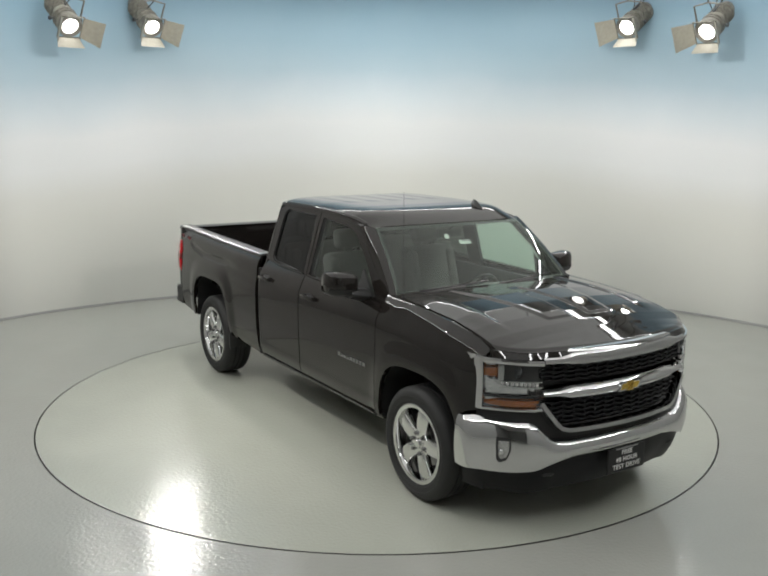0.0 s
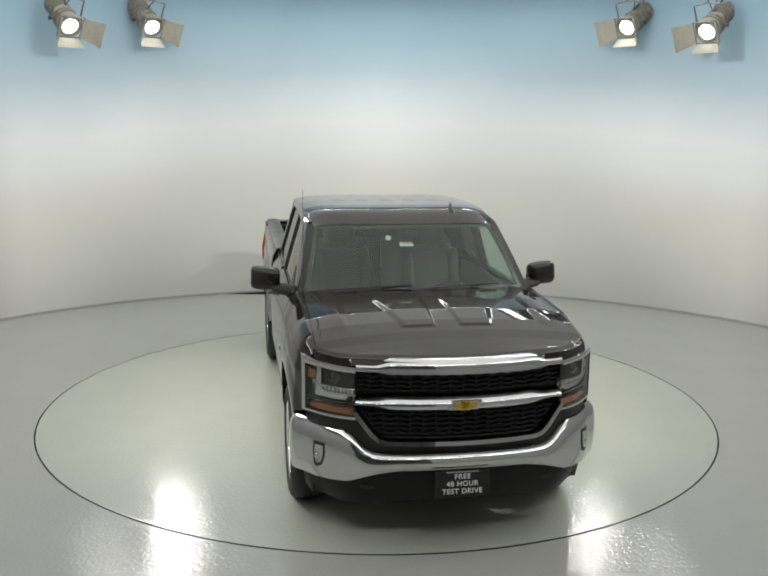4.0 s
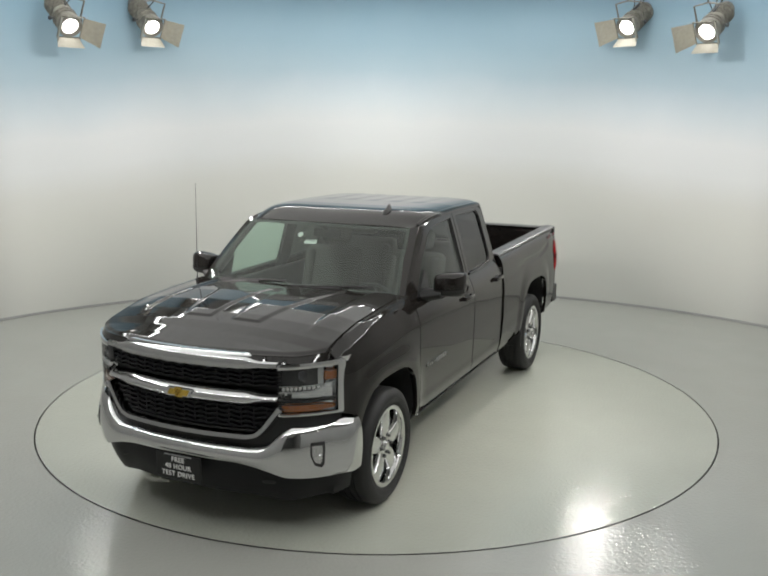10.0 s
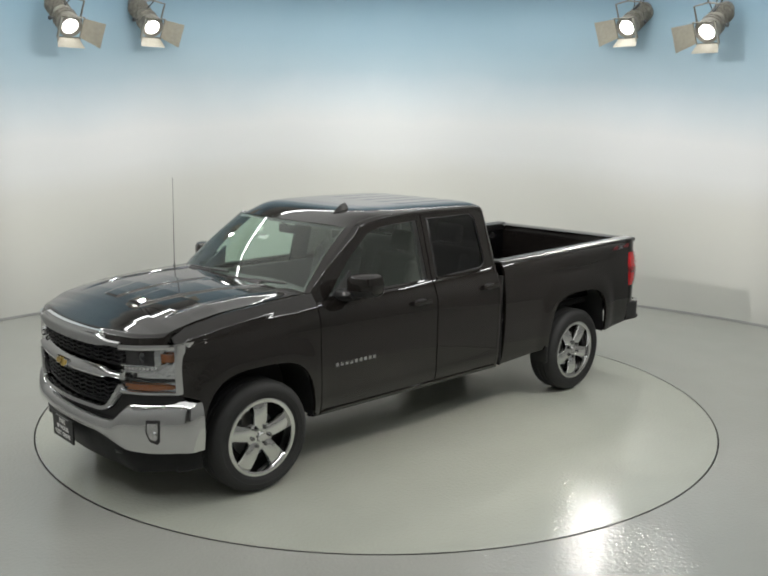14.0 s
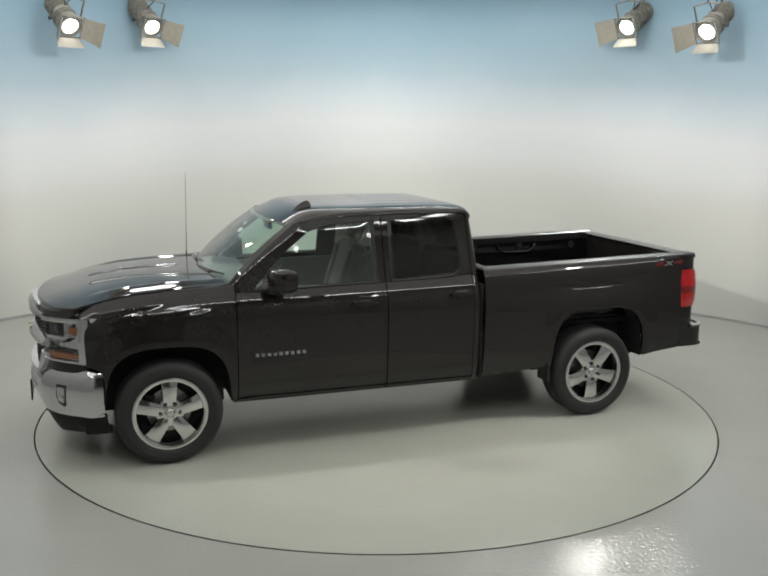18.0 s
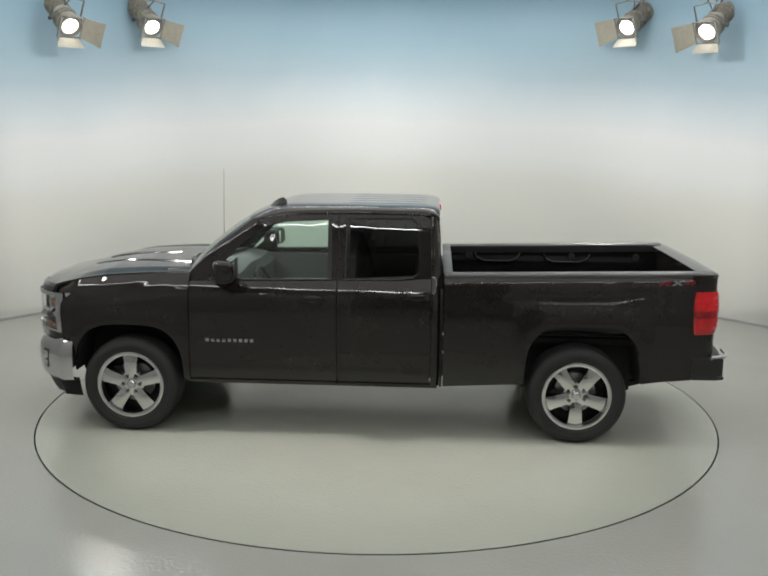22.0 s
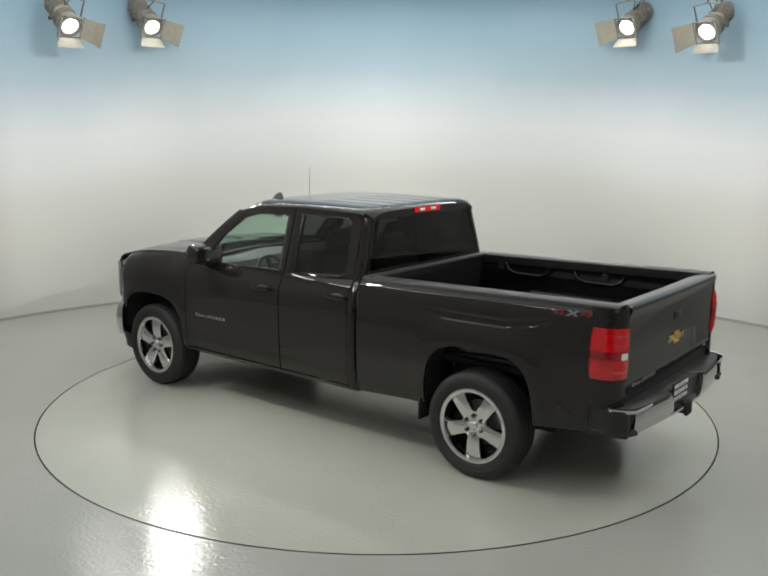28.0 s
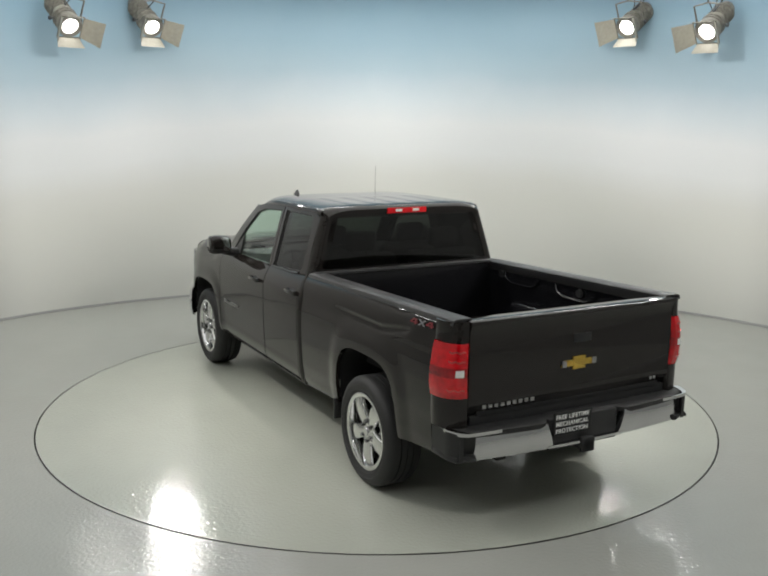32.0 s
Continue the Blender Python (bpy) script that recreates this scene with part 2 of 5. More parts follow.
def resample(loop, n):
    """Points spread evenly along a line of (x, z)."""
    p = np.array(loop, float)
    d = np.r_[0, np.cumsum(np.hypot(*np.diff(p, axis=0).T))]
    s = np.linspace(0, d[-1], n)
    return [tuple(float(np.interp(v, d, p[:, k])) for k in range(p.shape[1])) for v in s]


def lines(text, size, name, material, parent, m, label="", align="LEFT", spacing=1.0, depth=0.0015):
    """Printed words as a thin raised mesh."""
    cu = bpy.data.curves.new(name, "FONT")
    cu.body, cu.size, cu.extrude, cu.align_x, cu.align_y, cu.space_line = text, size, depth, align, "CENTER", spacing
    cu.offset, cu.space_character = 0.0005, 1.1
    tmp = new(name + "_tmp", cu)
    me = bpy.data.meshes.new_from_object(tmp)
    bpy.data.objects.remove(tmp)
    me.materials.clear()
    me.materials.append(material)
    ob = new(name, me)
    ob.parent = parent
    ob.matrix_basis = m
    if label:
        ob["label"] = label
    return ob


# ---- studio shell ----
def studio():
    gap = radians(11)
    arc = [-math.pi / 2 + gap + (2 * math.pi - 2 * gap) * k / 180 for k in range(181)]
    bm = bmesh.new()
    at = lambda r, a, z: (ROOM[0] + r * math.cos(a), ROOM[1] + r * math.sin(a), z)
    prof = [(ROOM_R, 0.0), (ROOM_R, 0.06), (ROOM_R, 1.0), (ROOM_R, 2.0), (ROOM_R, 3.0), (ROOM_R, 4.0), (ROOM_R, CEILING_Z),
            (ROOM_R + 0.2, CEILING_Z), (ROOM_R + 0.2, 0.0), (ROOM_R, 0.0)]
    sheet(bm, [[at(r, a, z) for r, z in prof] for a in arc])
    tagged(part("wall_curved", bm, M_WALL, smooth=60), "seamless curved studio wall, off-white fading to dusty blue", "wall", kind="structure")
    bm = bmesh.new()
    prof = [(ROOM_R - 0.001, 0.0), (ROOM_R - 0.012, 0.0), (ROOM_R - 0.012, 0.022), (ROOM_R - 0.001, 0.03)]
    sheet(bm, [[at(r, a, z) for r, z in prof] for a in arc])
    tagged(part("baseboard", bm, M_BASE, smooth=60), "low grey strip along the foot of the curved wall", "baseboard", kind="structure")
    # bay that the camera looks out of; unseen grey walls added, they darken reflections
    x0, x1 = at(ROOM_R, arc[-1], 0)[0], at(ROOM_R, arc[0], 0)[0]
    y0, yb = at(ROOM_R, arc[0], 0)[1], -11.0
    bm = bmesh.new()
    box(bm, ((x0 - 0.1), (y0 + yb) / 2, CEILING_Z / 2), (0.2, y0 - yb, CEILING_Z))
    tagged(part("wall_west", bm, M_DARKWALL, smooth=0), "unseen plain grey side wall added round the camera bay", "wall", kind="structure")
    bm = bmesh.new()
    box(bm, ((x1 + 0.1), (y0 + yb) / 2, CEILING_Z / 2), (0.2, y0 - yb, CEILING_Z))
    tagged(part("wall_east", bm, M_DARKWALL, smooth=0), "unseen plain grey side wall added round the camera bay", "wall", kind="structure")
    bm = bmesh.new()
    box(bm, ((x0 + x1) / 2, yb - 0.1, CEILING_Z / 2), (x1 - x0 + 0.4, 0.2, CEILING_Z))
    tagged(part("wall_south", bm, M_DARKWALL, smooth=0), "unseen plain grey back wall added behind the camera bay", "wall", kind="structure")
    bm = bmesh.new()
    box(bm, (0, -2.2, CEILING_Z + 0.1), (14.5, 18.5, 0.2))
    tagged(part("ceiling", bm, M_CEIL, smooth=0), "plain grey studio ceiling", "ceiling", kind="structure")
    # floor with the round opening for the turntable
    bm = bmesh.new()
    ring = [2 * math.pi * k / 192 for k in range(193)]
    sq = lambda a: (lambda c, s: (c * 8.2 / max(abs(c), abs(s)), s * 8.2 / max(abs(c), abs(s)) - 3.2))(math.cos(a), math.sin(a))
    sheet(bm, [[(*sq(a), -0.2), (*sq(a), 0.0), (8.0 * 0.45 * math.cos(a), 8.0 * 0.45 * math.sin(a) - 0.2, 0.0),
                ((TABLE_R + 0.006) * math.cos(a), (TABLE_R + 0.006) * math.sin(a), 0.0),
                ((TABLE_R + 0.006) * math.cos(a), (TABLE_R + 0.006) * math.sin(a), -0.2)] for a in ring])
    tagged(part("floor", bm, M_FLOOR, smooth=30), "glossy pale grey epoxy studio floor", "floor", kind="structure")
    bm = bmesh.new()
    lathe(bm, [(0.0, -0.16), (TABLE_R + 0.1, -0.16)], 96, "z")
    tagged(part("turntable_pit", bm, M_GAP, smooth=0), "dark pit under the turntable", "floor", kind="structure")
    bm = bmesh.new()
    lathe(bm, [(0.0, 0.0), (1.0, 0.0), (2.0, 0.0), (TABLE_R - 0.006, 0.0), (TABLE_R - 0.006, -0.12), (0.0, -0.12)], 192, "z")
    table = tagged(part("turntable", bm, M_TABLE, smooth=30), "round pale grey turntable flush with the floor", "turntable")
    bm = bmesh.new()
    lathe(bm, [(TABLE_R - 0.0100, 0.0), (TABLE_R - 0.0092, 0.0015), (TABLE_R - 0.0060, 0.0015), (TABLE_R - 0.0055, -0.03)], 192, "z")
    part("edge_trim", bm, M_STEEL, table, "thin dull steel edge")
    return table


M_BASE = principled("grey_base_strip", (0.30, 0.30, 0.29), 0.6)
turntable = studio()


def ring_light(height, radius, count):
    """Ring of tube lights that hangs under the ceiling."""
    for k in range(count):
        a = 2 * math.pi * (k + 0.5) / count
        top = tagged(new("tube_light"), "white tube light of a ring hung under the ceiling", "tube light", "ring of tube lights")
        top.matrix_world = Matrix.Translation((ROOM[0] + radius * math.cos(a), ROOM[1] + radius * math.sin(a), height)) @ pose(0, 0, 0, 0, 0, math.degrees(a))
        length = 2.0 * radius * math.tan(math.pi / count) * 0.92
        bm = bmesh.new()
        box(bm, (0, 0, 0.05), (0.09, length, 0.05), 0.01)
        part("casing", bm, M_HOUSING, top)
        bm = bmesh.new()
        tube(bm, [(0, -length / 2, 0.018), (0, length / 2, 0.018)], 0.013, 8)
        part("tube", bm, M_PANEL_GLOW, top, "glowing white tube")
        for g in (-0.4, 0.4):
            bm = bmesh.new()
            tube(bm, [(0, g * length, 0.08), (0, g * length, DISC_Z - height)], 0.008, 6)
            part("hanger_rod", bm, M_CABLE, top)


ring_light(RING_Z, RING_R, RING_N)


def fill_disc():
    """Unseen body of the added fill light: a large round stretched cloth under the ceiling."""
    top = tagged(new("round_fill_light"), "large round white fill light, unseen, added under the ceiling", "ceiling light")
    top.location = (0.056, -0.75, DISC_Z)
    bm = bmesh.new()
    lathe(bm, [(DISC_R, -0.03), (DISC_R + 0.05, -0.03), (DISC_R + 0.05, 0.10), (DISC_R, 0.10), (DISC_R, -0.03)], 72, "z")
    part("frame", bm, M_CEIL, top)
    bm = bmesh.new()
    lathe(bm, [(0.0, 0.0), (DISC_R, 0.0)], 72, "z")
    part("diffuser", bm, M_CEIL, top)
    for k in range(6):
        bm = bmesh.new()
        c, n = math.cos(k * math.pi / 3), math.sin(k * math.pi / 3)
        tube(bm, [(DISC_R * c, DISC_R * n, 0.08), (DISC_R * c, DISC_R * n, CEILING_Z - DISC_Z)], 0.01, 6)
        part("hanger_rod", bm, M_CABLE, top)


fill_disc()


def stage_light(loc, target, cables, power, degrees, beam=None, size=0.88, wide_door=4, soft=0.05):
    """Hanging theatre spotlight with four barn doors."""
    top = tagged(new("stage_spotlight"), "taupe hanging stage spotlight with open barn doors, lit", "spotlight", "stage lights")
    m = look(loc, target) @ Matrix.Scale(size, 4)
    top.matrix_world = m
    bm = bmesh.new()
    lathe(bm, [(0.155, 0.0), (0.165, 0.01), (0.165, 0.10), (0.15, 0.12), (0.15, 0.16), (0.165, 0.165), (0.165, 0.18), (0.15, 0.185), (0.15, 0.22), (0.165, 0.225), (0.165, 0.24), (0.15, 0.245), (0.15, 0.30), (0.14, 0.32), (0.14, 0.56), (0.155, 0.565), (0.155, 0.60), (0.13, 0.64), (0.11, 0.72), (0.0, 0.73)], 28, "z")
    lathe(bm, [(0.155, 0.0), (0.145, 0.006), (0.112, 0.012), (0.110, 0.05)], 28, "z")
    part("housing", bm, M_HOUSING, top)
    bm = bmesh.new()
    lathe(bm, [(0.0, 0.016), (0.06, 0.019), (0.095, 0.026), (0.111, 0.034)], 28, "z")
    part("lens", bm, M_BULB, top, "bright white glowing lens")
    bm = bmesh.new()
    lathe(bm, [(0.0, 0.006), (0.03, 0.010), (0.045, 0.022)], 20, "z")
    part("bulb", bm, M_FILAMENT, top, "white-hot bulb")
    bm = bmesh.new()
    for a, b in (((-0.17, -0.17), (0.17, -0.15)), ((-0.17, 0.15), (0.17, 0.17)), ((-0.17, -0.15), (-0.15, 0.15)), ((0.15, -0.15), (0.17, 0.15))):
        box(bm, ((a[0] + b[0]) / 2, (a[1] + b[1]) / 2, -0.005), (b[0] - a[0], b[1] - a[1], 0.012), 0.002)
    part("accessory_frame", bm, M_HOUSING, top)
    for k, (splay, wide, deep) in enumerate(((62, 0.30, 0.07), (66, 0.30, 0.16), (38, 0.30, 0.29), (38, 0.30, 0.29))):
        if wide_door < 4 and k > 1 and k != wide_door:
            splay, deep = 74, 0.12
        bm = bmesh.new()
        a = radians(splay)
        rows = []
        for f in (0.0, 0.5, 1.0):
            out, fwd = 0.16 + deep * f * math.cos(a), -0.01 - deep * f * math.sin(a)
            half = wide / 2 * (1 + 0.28 * f)
            line = []
            for g in (-1, 1):
                line.append({0: (g * half, out, fwd), 1: (g * half, -out, fwd), 2: (out, g * half, fwd), 3: (-out, g * half, fwd)}[k])
            rows.append(line)
        slab(bm, rows, (0, 0, 0.004))
        part("barn_door", bm, M_DOORS, top, "pale metal barn door", smooth=0)
    bm = bmesh.new()
    for g in (-1, 1):
        tube(bm, [(g * 0.17, 0, 0.2), (g * 0.205, 0.0, 0.2), (g * 0.205, 0.3, 0.2), (0.0, 0.34, 0.2)], 0.013)
    part("yoke", bm, M_HOUSING, top)
    for side in (-1, 1):
        bm = bmesh.new()
        lathe(bm, [(0.0, 0.235), (0.024, 0.233), (0.030, 0.225), (0.030, 0.205), (0.012, 0.200), (0.012, 0.16)], 12, "x", (0, 0, 0.2))
        if side < 0:
            bmesh.ops.rotate(bm, verts=bm.verts, cent=(0, 0, 0.2), matrix=Matrix.Rotation(math.pi, 3, "Z"))
        part("tilt_knob", bm, M_CABLE, top, "small black tilt knob")
    bm = bmesh.new()
    for z in (0.34, 0.37, 0.40, 0.43, 0.46, 0.49, 0.52):
        lathe(bm, [(0.138, z), (0.152, z + 0.002), (0.152, z + 0.008), (0.138, z + 0.010)], 28, "z")
    part("cooling_rib", bm, M_HOUSING, top)
    bm = bmesh.new()
    box(bm, (0.0, -0.150, 0.50), (0.07, 0.05, 0.16), 0.008)
    lathe(bm, [(0.0, -0.20), (0.018, -0.198), (0.018, -0.17)], 12, "y", (0, 0, 0.52))
    part("focus_knob", bm, M_CABLE, top, "black focus knob and slide")
    inv = m.inverted()
    hang = m @ Vector((0, 0.34, 0.2))
    bm = bmesh.new()
    tube(bm, [inv @ hang, inv @ Vector((hang.x, hang.y, CEILING_Z))], 0.014)
    part("hanger_rod", bm, M_CABLE, top)
    beam = beam or target
    tail = m @ Vector((0, 0.15, 0.30))
    for dx, dy in cables:
        bm = bmesh.new()
        tube(bm, [inv @ Vector((tail.x + dx * f + 0.10 * math.sin(math.pi * f), tail.y + dy * f, tail.z + (CEILING_Z - tail.z) * f - 0.12 * math.sin(math.pi * f))) for f in [i / 10 for i in range(11)]], 0.009, 6)
        part("cable", bm, M_CABLE, top, "thin dark cable")
    spot_lamp("stage_spot_beam", look(Vector(loc) + (Vector(target) - Vector(loc)).normalized() * 0.10, beam), power, degrees, 1.0, soft, (1.0, 0.97, 0.93))
    return top


stage_light((-3.75, 3.1, 3.638), (0.2, -1.2, -0.6), ((0.2, 0.0), (-0.3, 0.1)), 110, 60, (1.2, -1.8, 0.8), wide_door=3)
stage_light((-3.02, 4.1, 3.735), (1.0, -0.6, -0.6), ((0.15, 0.1),), 320, 38, (-1.25, -0.1, 0.0), wide_door=3, soft=0.12)
stage_light((3.196, 4.1, 3.789), (-1.2, -0.6, 0.3), ((-0.2, 0.1), (0.1, 0.0), (0.25, 0.1)), 320, 38, (1.25, 0.0, 0.0), wide_door=2, soft=0.12)
stage_light((3.90, 3.1, 3.64), (-0.2, -1.2, 0.0), ((-0.6, 0.0), (-0.1, 0.1), (0.15, 0.0)), 110, 60, (-1.2, -1.8, 0.8), wide_door=2)
# more such lamps at the camera end; unseen side pair added as floor fill
for lamp_eye, lamp_aim, lamp_power, lamp_cone, lamp_soft in (
        ((-3.6, -5.2, 4.2), (4.8, 2.9, 2.65), 1600, 30, 0.055), ((3.6, -5.2, 4.2), (-4.8, 2.9, 2.65), 1500, 30, 0.055),
        ((-2.5, -6.4, 4.2), (1.5, 5.2, 2.7), 1150, 30, 0.055), ((2.6, -6.4, 4.2), (-1.5, 5.2, 2.7), 1150, 30, 0.055),
        ((-3.9, -1.2, 4.2), (0.0, -0.7, 0.0), 330, 54, 0.07), ((4.0, -1.2, 4.2), (0.0, -0.7, 0.0), 330, 54, 0.07)):
    stage_light(lamp_eye, lamp_aim, ((0.2, 0.0),), lamp_power, lamp_cone, size=0.6, soft=lamp_soft)


# ---- pickup truck: x forward, y to its left, z up, origin on the ground midway between the axles ----
truck = tagged(new("pickup_truck"), "black four-door pickup truck with chrome grille, bumpers and wheels", "pickup truck")

SIDE_Z = (0.40, 0.50, 0.555, 0.575, 0.80, 1.00, 1.10, 1.15, 1.175, 1.19, 1.23, 1.27, 1.31, 1.34)
SIDE_Y = (0.935, 0.966, 0.978, 0.974, 0.984, 0.986, 0.984, 0.980, 0.974, 0.966, 0.952, 0.932, 0.905, 0.875)
BED_Z = (0.40, 0.50, 0.62, 0.80, 1.00, 1.10, 1.15, 1.20, 1.28, 1.33, 1.365, 1.395)
BED_Y = (0.925, 0.955, 0.974, 0.985, 0.986, 0.982, 0.972, 0.969, 0.962, 0.952, 0.938, 0.905)
ARCHES = ((1.8225, 0.455, 0.40, 0.512, 3.2), (-1.852, 0.458, 0.40, 0.575, 3.7))


def interp(v, pts):
    return float(np.interp(v, [p[0] for p in pts], [p[1] for p in pts]))


def arch_line(k, n, z0, z1):
    """Points (x, z) of a wheel opening from its front foot over the top to its rear foot."""
    cx, a, cz, b, p = ARCHES[k]
    out = []
    for i in range(n):
        t = math.pi * i / (n - 1)
        c, s = math.cos(t), math.sin(t)
        out.append((cx + a * math.copysign(abs(c) ** (2 / p), c), cz + b * abs(s) ** (2 / p)))
    out[0], out[-1] = (out[0][0], z0), (out[-1][0], z1)
    return out


def flare(x, z):
    add = 0.0
    for cx, a, cz, b, p in ARCHES:
        q = (abs((x - cx) / a) ** p + abs(max(z - cz, 0) / b) ** p) ** (1 / p)
        if q < 1.36 and z > 0.3:
            f = min(1.0, max(0.0, (1.36 - q) / 0.3))
            add = max(add, 0.016 * f * f * (3 - 2 * f))
    return add


def side_y(x, z):
    y = sum(float(np.interp(z + d, SIDE_Z, SIDE_Y)) for d in (-0.018, -0.009, 0.0, 0.009, 0.018)) / 5 + flare(x, z)
    return y - max(0.0, x - 1.95) ** 2 * 0.19


def fender_y(x, z):
    zt = interp(x, FENDER_TOP)
    f = min(1.0, max(0.0, (z - 0.85) / (zt - 0.85)))
    low, high = 1.045 + (2.36 - x) * 0.115, 1.135 + (2.42 - x) * 0.155
    fade = smooth01((x - 1.42) / 0.2) * smooth01((2.40 - x) / 0.06)
    dent = smooth01((z - low + 0.015) / 0.05) - 0.75 * smooth01((z - high + 0.02) / 0.06)
    return side_y(x, z + (1.34 - zt) * f * f) - 0.009 * fade * dent - 0.022 * smooth01((x - 2.28) / 0.14)


def bed_y(x, z):
    zt = 1.345 + (-0.745 - x) * 0.0235
    f = min(1.0, max(0.0, (z - 1.0) / (zt - 1.0)))
    low = interp(x, ((-2.46, 1.252), (-2.30, 1.195), (-2.07, 1.151), (-1.67, 1.142), (-1.2, 1.150)))
    high = interp(x, ((-2.46, 1.266), (-2.36, 1.255), (-2.06, 1.203), (-1.25, 1.200)))
    fade = smooth01((-1.15 - x) / 0.45) * smooth01((x + 2.46) / 0.10)
    dent = 0.009 * smooth01((z - low) / 0.022) - 0.006 * smooth01((z - high) / 0.022)
    y = sum(float(np.interp(z + (1.395 - zt) * f + d, BED_Z, BED_Y)) for d in (-0.016, -0.008, 0.0, 0.008, 0.016)) / 5
    return y + flare(x, z) - max(0.0, -2.3 - x) ** 2 * 0.06 - fade * dent


FENDER_TOP = ((1.30, 1.334), (1.70, 1.315), (2.06, 1.286), (2.25, 1.252), (2.40, 1.207), (2.50, 1.155))


def ruled(bottom, top, n, m, yfun, s, turn=0.03):
    """Grid of a body side between a lower and an upper line of (x, z), with edges turned inwards."""
    b, t = resample(bottom, n), resample(top, n)
    rows = []
    for i in range(m + 1):
        f = i / m
        rows.append([(b[k][0] + (t[k][0] - b[k][0]) * f, b[k][1] + (t[k][1] - b[k][1]) * f) for k in range(n)])
    bm = bmesh.new()
    pt = lambda x, z: Vector((x, s * yfun(x, z), z))
    slab(bm, [[pt(*p) for p in r] for r in rows], lambda p: Vector((p.x, p.y - s * turn, p.z)))
    return bm


def ring_panel(outer, inner, surf, s, depth, steps=6):
    """Frame between two loops of (u, v) with the same number of corners, laid on surf(u, v)."""
    o, i = [], []
    n = len(outer)
    for k in range(n):
        for j in range(steps):
            f = j / steps
            o.append([outer[k][c] + (outer[(k + 1) % n][c] - outer[k][c]) * f for c in (0, 1)])
            i.append([inner[k][c] + (inner[(k + 1) % n][c] - inner[k][c]) * f for c in (0, 1)])
    bm = bmesh.new()
    rows = [[surf(*p) for p in o], [surf(a[0] * .5 + b[0] * .5, a[1] * .5 + b[1] * .5) for a, b in zip(o, i)], [surf(*p) for p in i]]
    back = [[p + depth for p in r] for r in rows]
    sheet(bm, [rows[0], rows[1], rows[2], back[2], back[1], back[0], rows[0]], True)
    return bm


def loop_sheet(loop, surf, depth, rings=5):
    """A pane that fills a loop of (u, v), laid on surf and given a thickness."""
    cu = sum(p[0] for p in loop) / len(loop)
    cv = sum(p[1] for p in loop) / len(loop)
    pts = []
    n = len(loop)
    for k in range(n):
        for j in range(4):
            f = j / 4
            pts.append([loop[k][c] + (loop[(k + 1) % n][c] - loop[k][c]) * f for c in (0, 1)])
    bm = bmesh.new()
    rows = [[surf(cu + (p[0] - cu) * r / rings, cv + (p[1] - cv) * r / rings) for p in pts] for r in range(rings, 0, -1)]
    vs = sheet(bm, rows, True)
    bm.faces.new(vs[-1])
    if depth:
        vs2 = sheet(bm, [[p + depth for p in r] for r in rows], True)
        bm.faces.new(vs2[-1])
        sheet(bm, [rows[0], [p + depth for p in rows[0]]], True)
    return bm


# front plan curve of the truck: x at half-width y
def nose_x(y):
    y = abs(y)
    if y < 0.62:
        return 2.79 - 0.10 * (y / 0.62) ** 2
    d = y - 0.62
    return 2.69 - 0.32 * d - 1.85 * d * d


def nose_strip(ys, zb, zt, out, thick, m=4, bulge=0.0, back=None, single=False):
    """A piece that wraps round the nose: zb, zt, out give its lower and upper edge and its lead for each y."""
    bm = bmesh.new()
    rows = []
    for i in range(m + 1):
        f = i / m
        row = []
        for y in ys:
            z0, z1, o = zb(y), zt(y), out(y) if callable(out) else out
            row.append(Vector((nose_x(y) + o + bulge * math.sin(math.pi * f) - (back(f) if back else 0), y, z0 + (z1 - z0) * f)))
        rows.append(row)
    if single:
        sheet(bm, rows)
    else:
        slab(bm, rows, (-thick, 0, 0))
    return bm


def span(a, b, n):
    return [a + (b - a) * i / (n - 1) for i in range(n)]


HOOD_MID = ((1.40, 1.350), (1.80, 1.352), (2.06, 1.336), (2.25, 1.307), (2.40, 1.274), (2.50, 1.248), (2.65, 1.212), (2.76, 1.186))
HOOD_EDGE = ((1.30, 1.336), (1.70, 1.319), (2.06, 1.291), (2.25, 1.260), (2.40, 1.224), (2.50, 1.190), (2.60, 1.170))


def smooth01(v):
    v = min(1.0, max(0.0, v))
    return v * v * (3 - 2 * v)


def hood_z(x, y):
    ay = abs(y)
    e, c = interp(x, HOOD_EDGE), interp(x, HOOD_MID)
    z = e + (c - e) * (1 - (ay / 0.86) ** 2.4)
    # raised pads that narrow forwards, with a notch on the centre line
    side = 0.405 - 0.20 * (x - 1.83)
    pad = smooth01((side - ay) / 0.045) * smooth01((2.345 - x) / 0.024)
    notch = smooth01((0.098 - 0.05 * (2.3 - x) - ay) / 0.026) * smooth01((x - 1.60) / 0.10)
    z += 0.009 * pad * (1 - notch)
    # outer shoulders
    z += 0.010 * smooth01((ay - 0.61) / 0.05) * smooth01((0.84 - ay) / 0.16) * smooth01((2.40 - x) / 0.30)
    return z


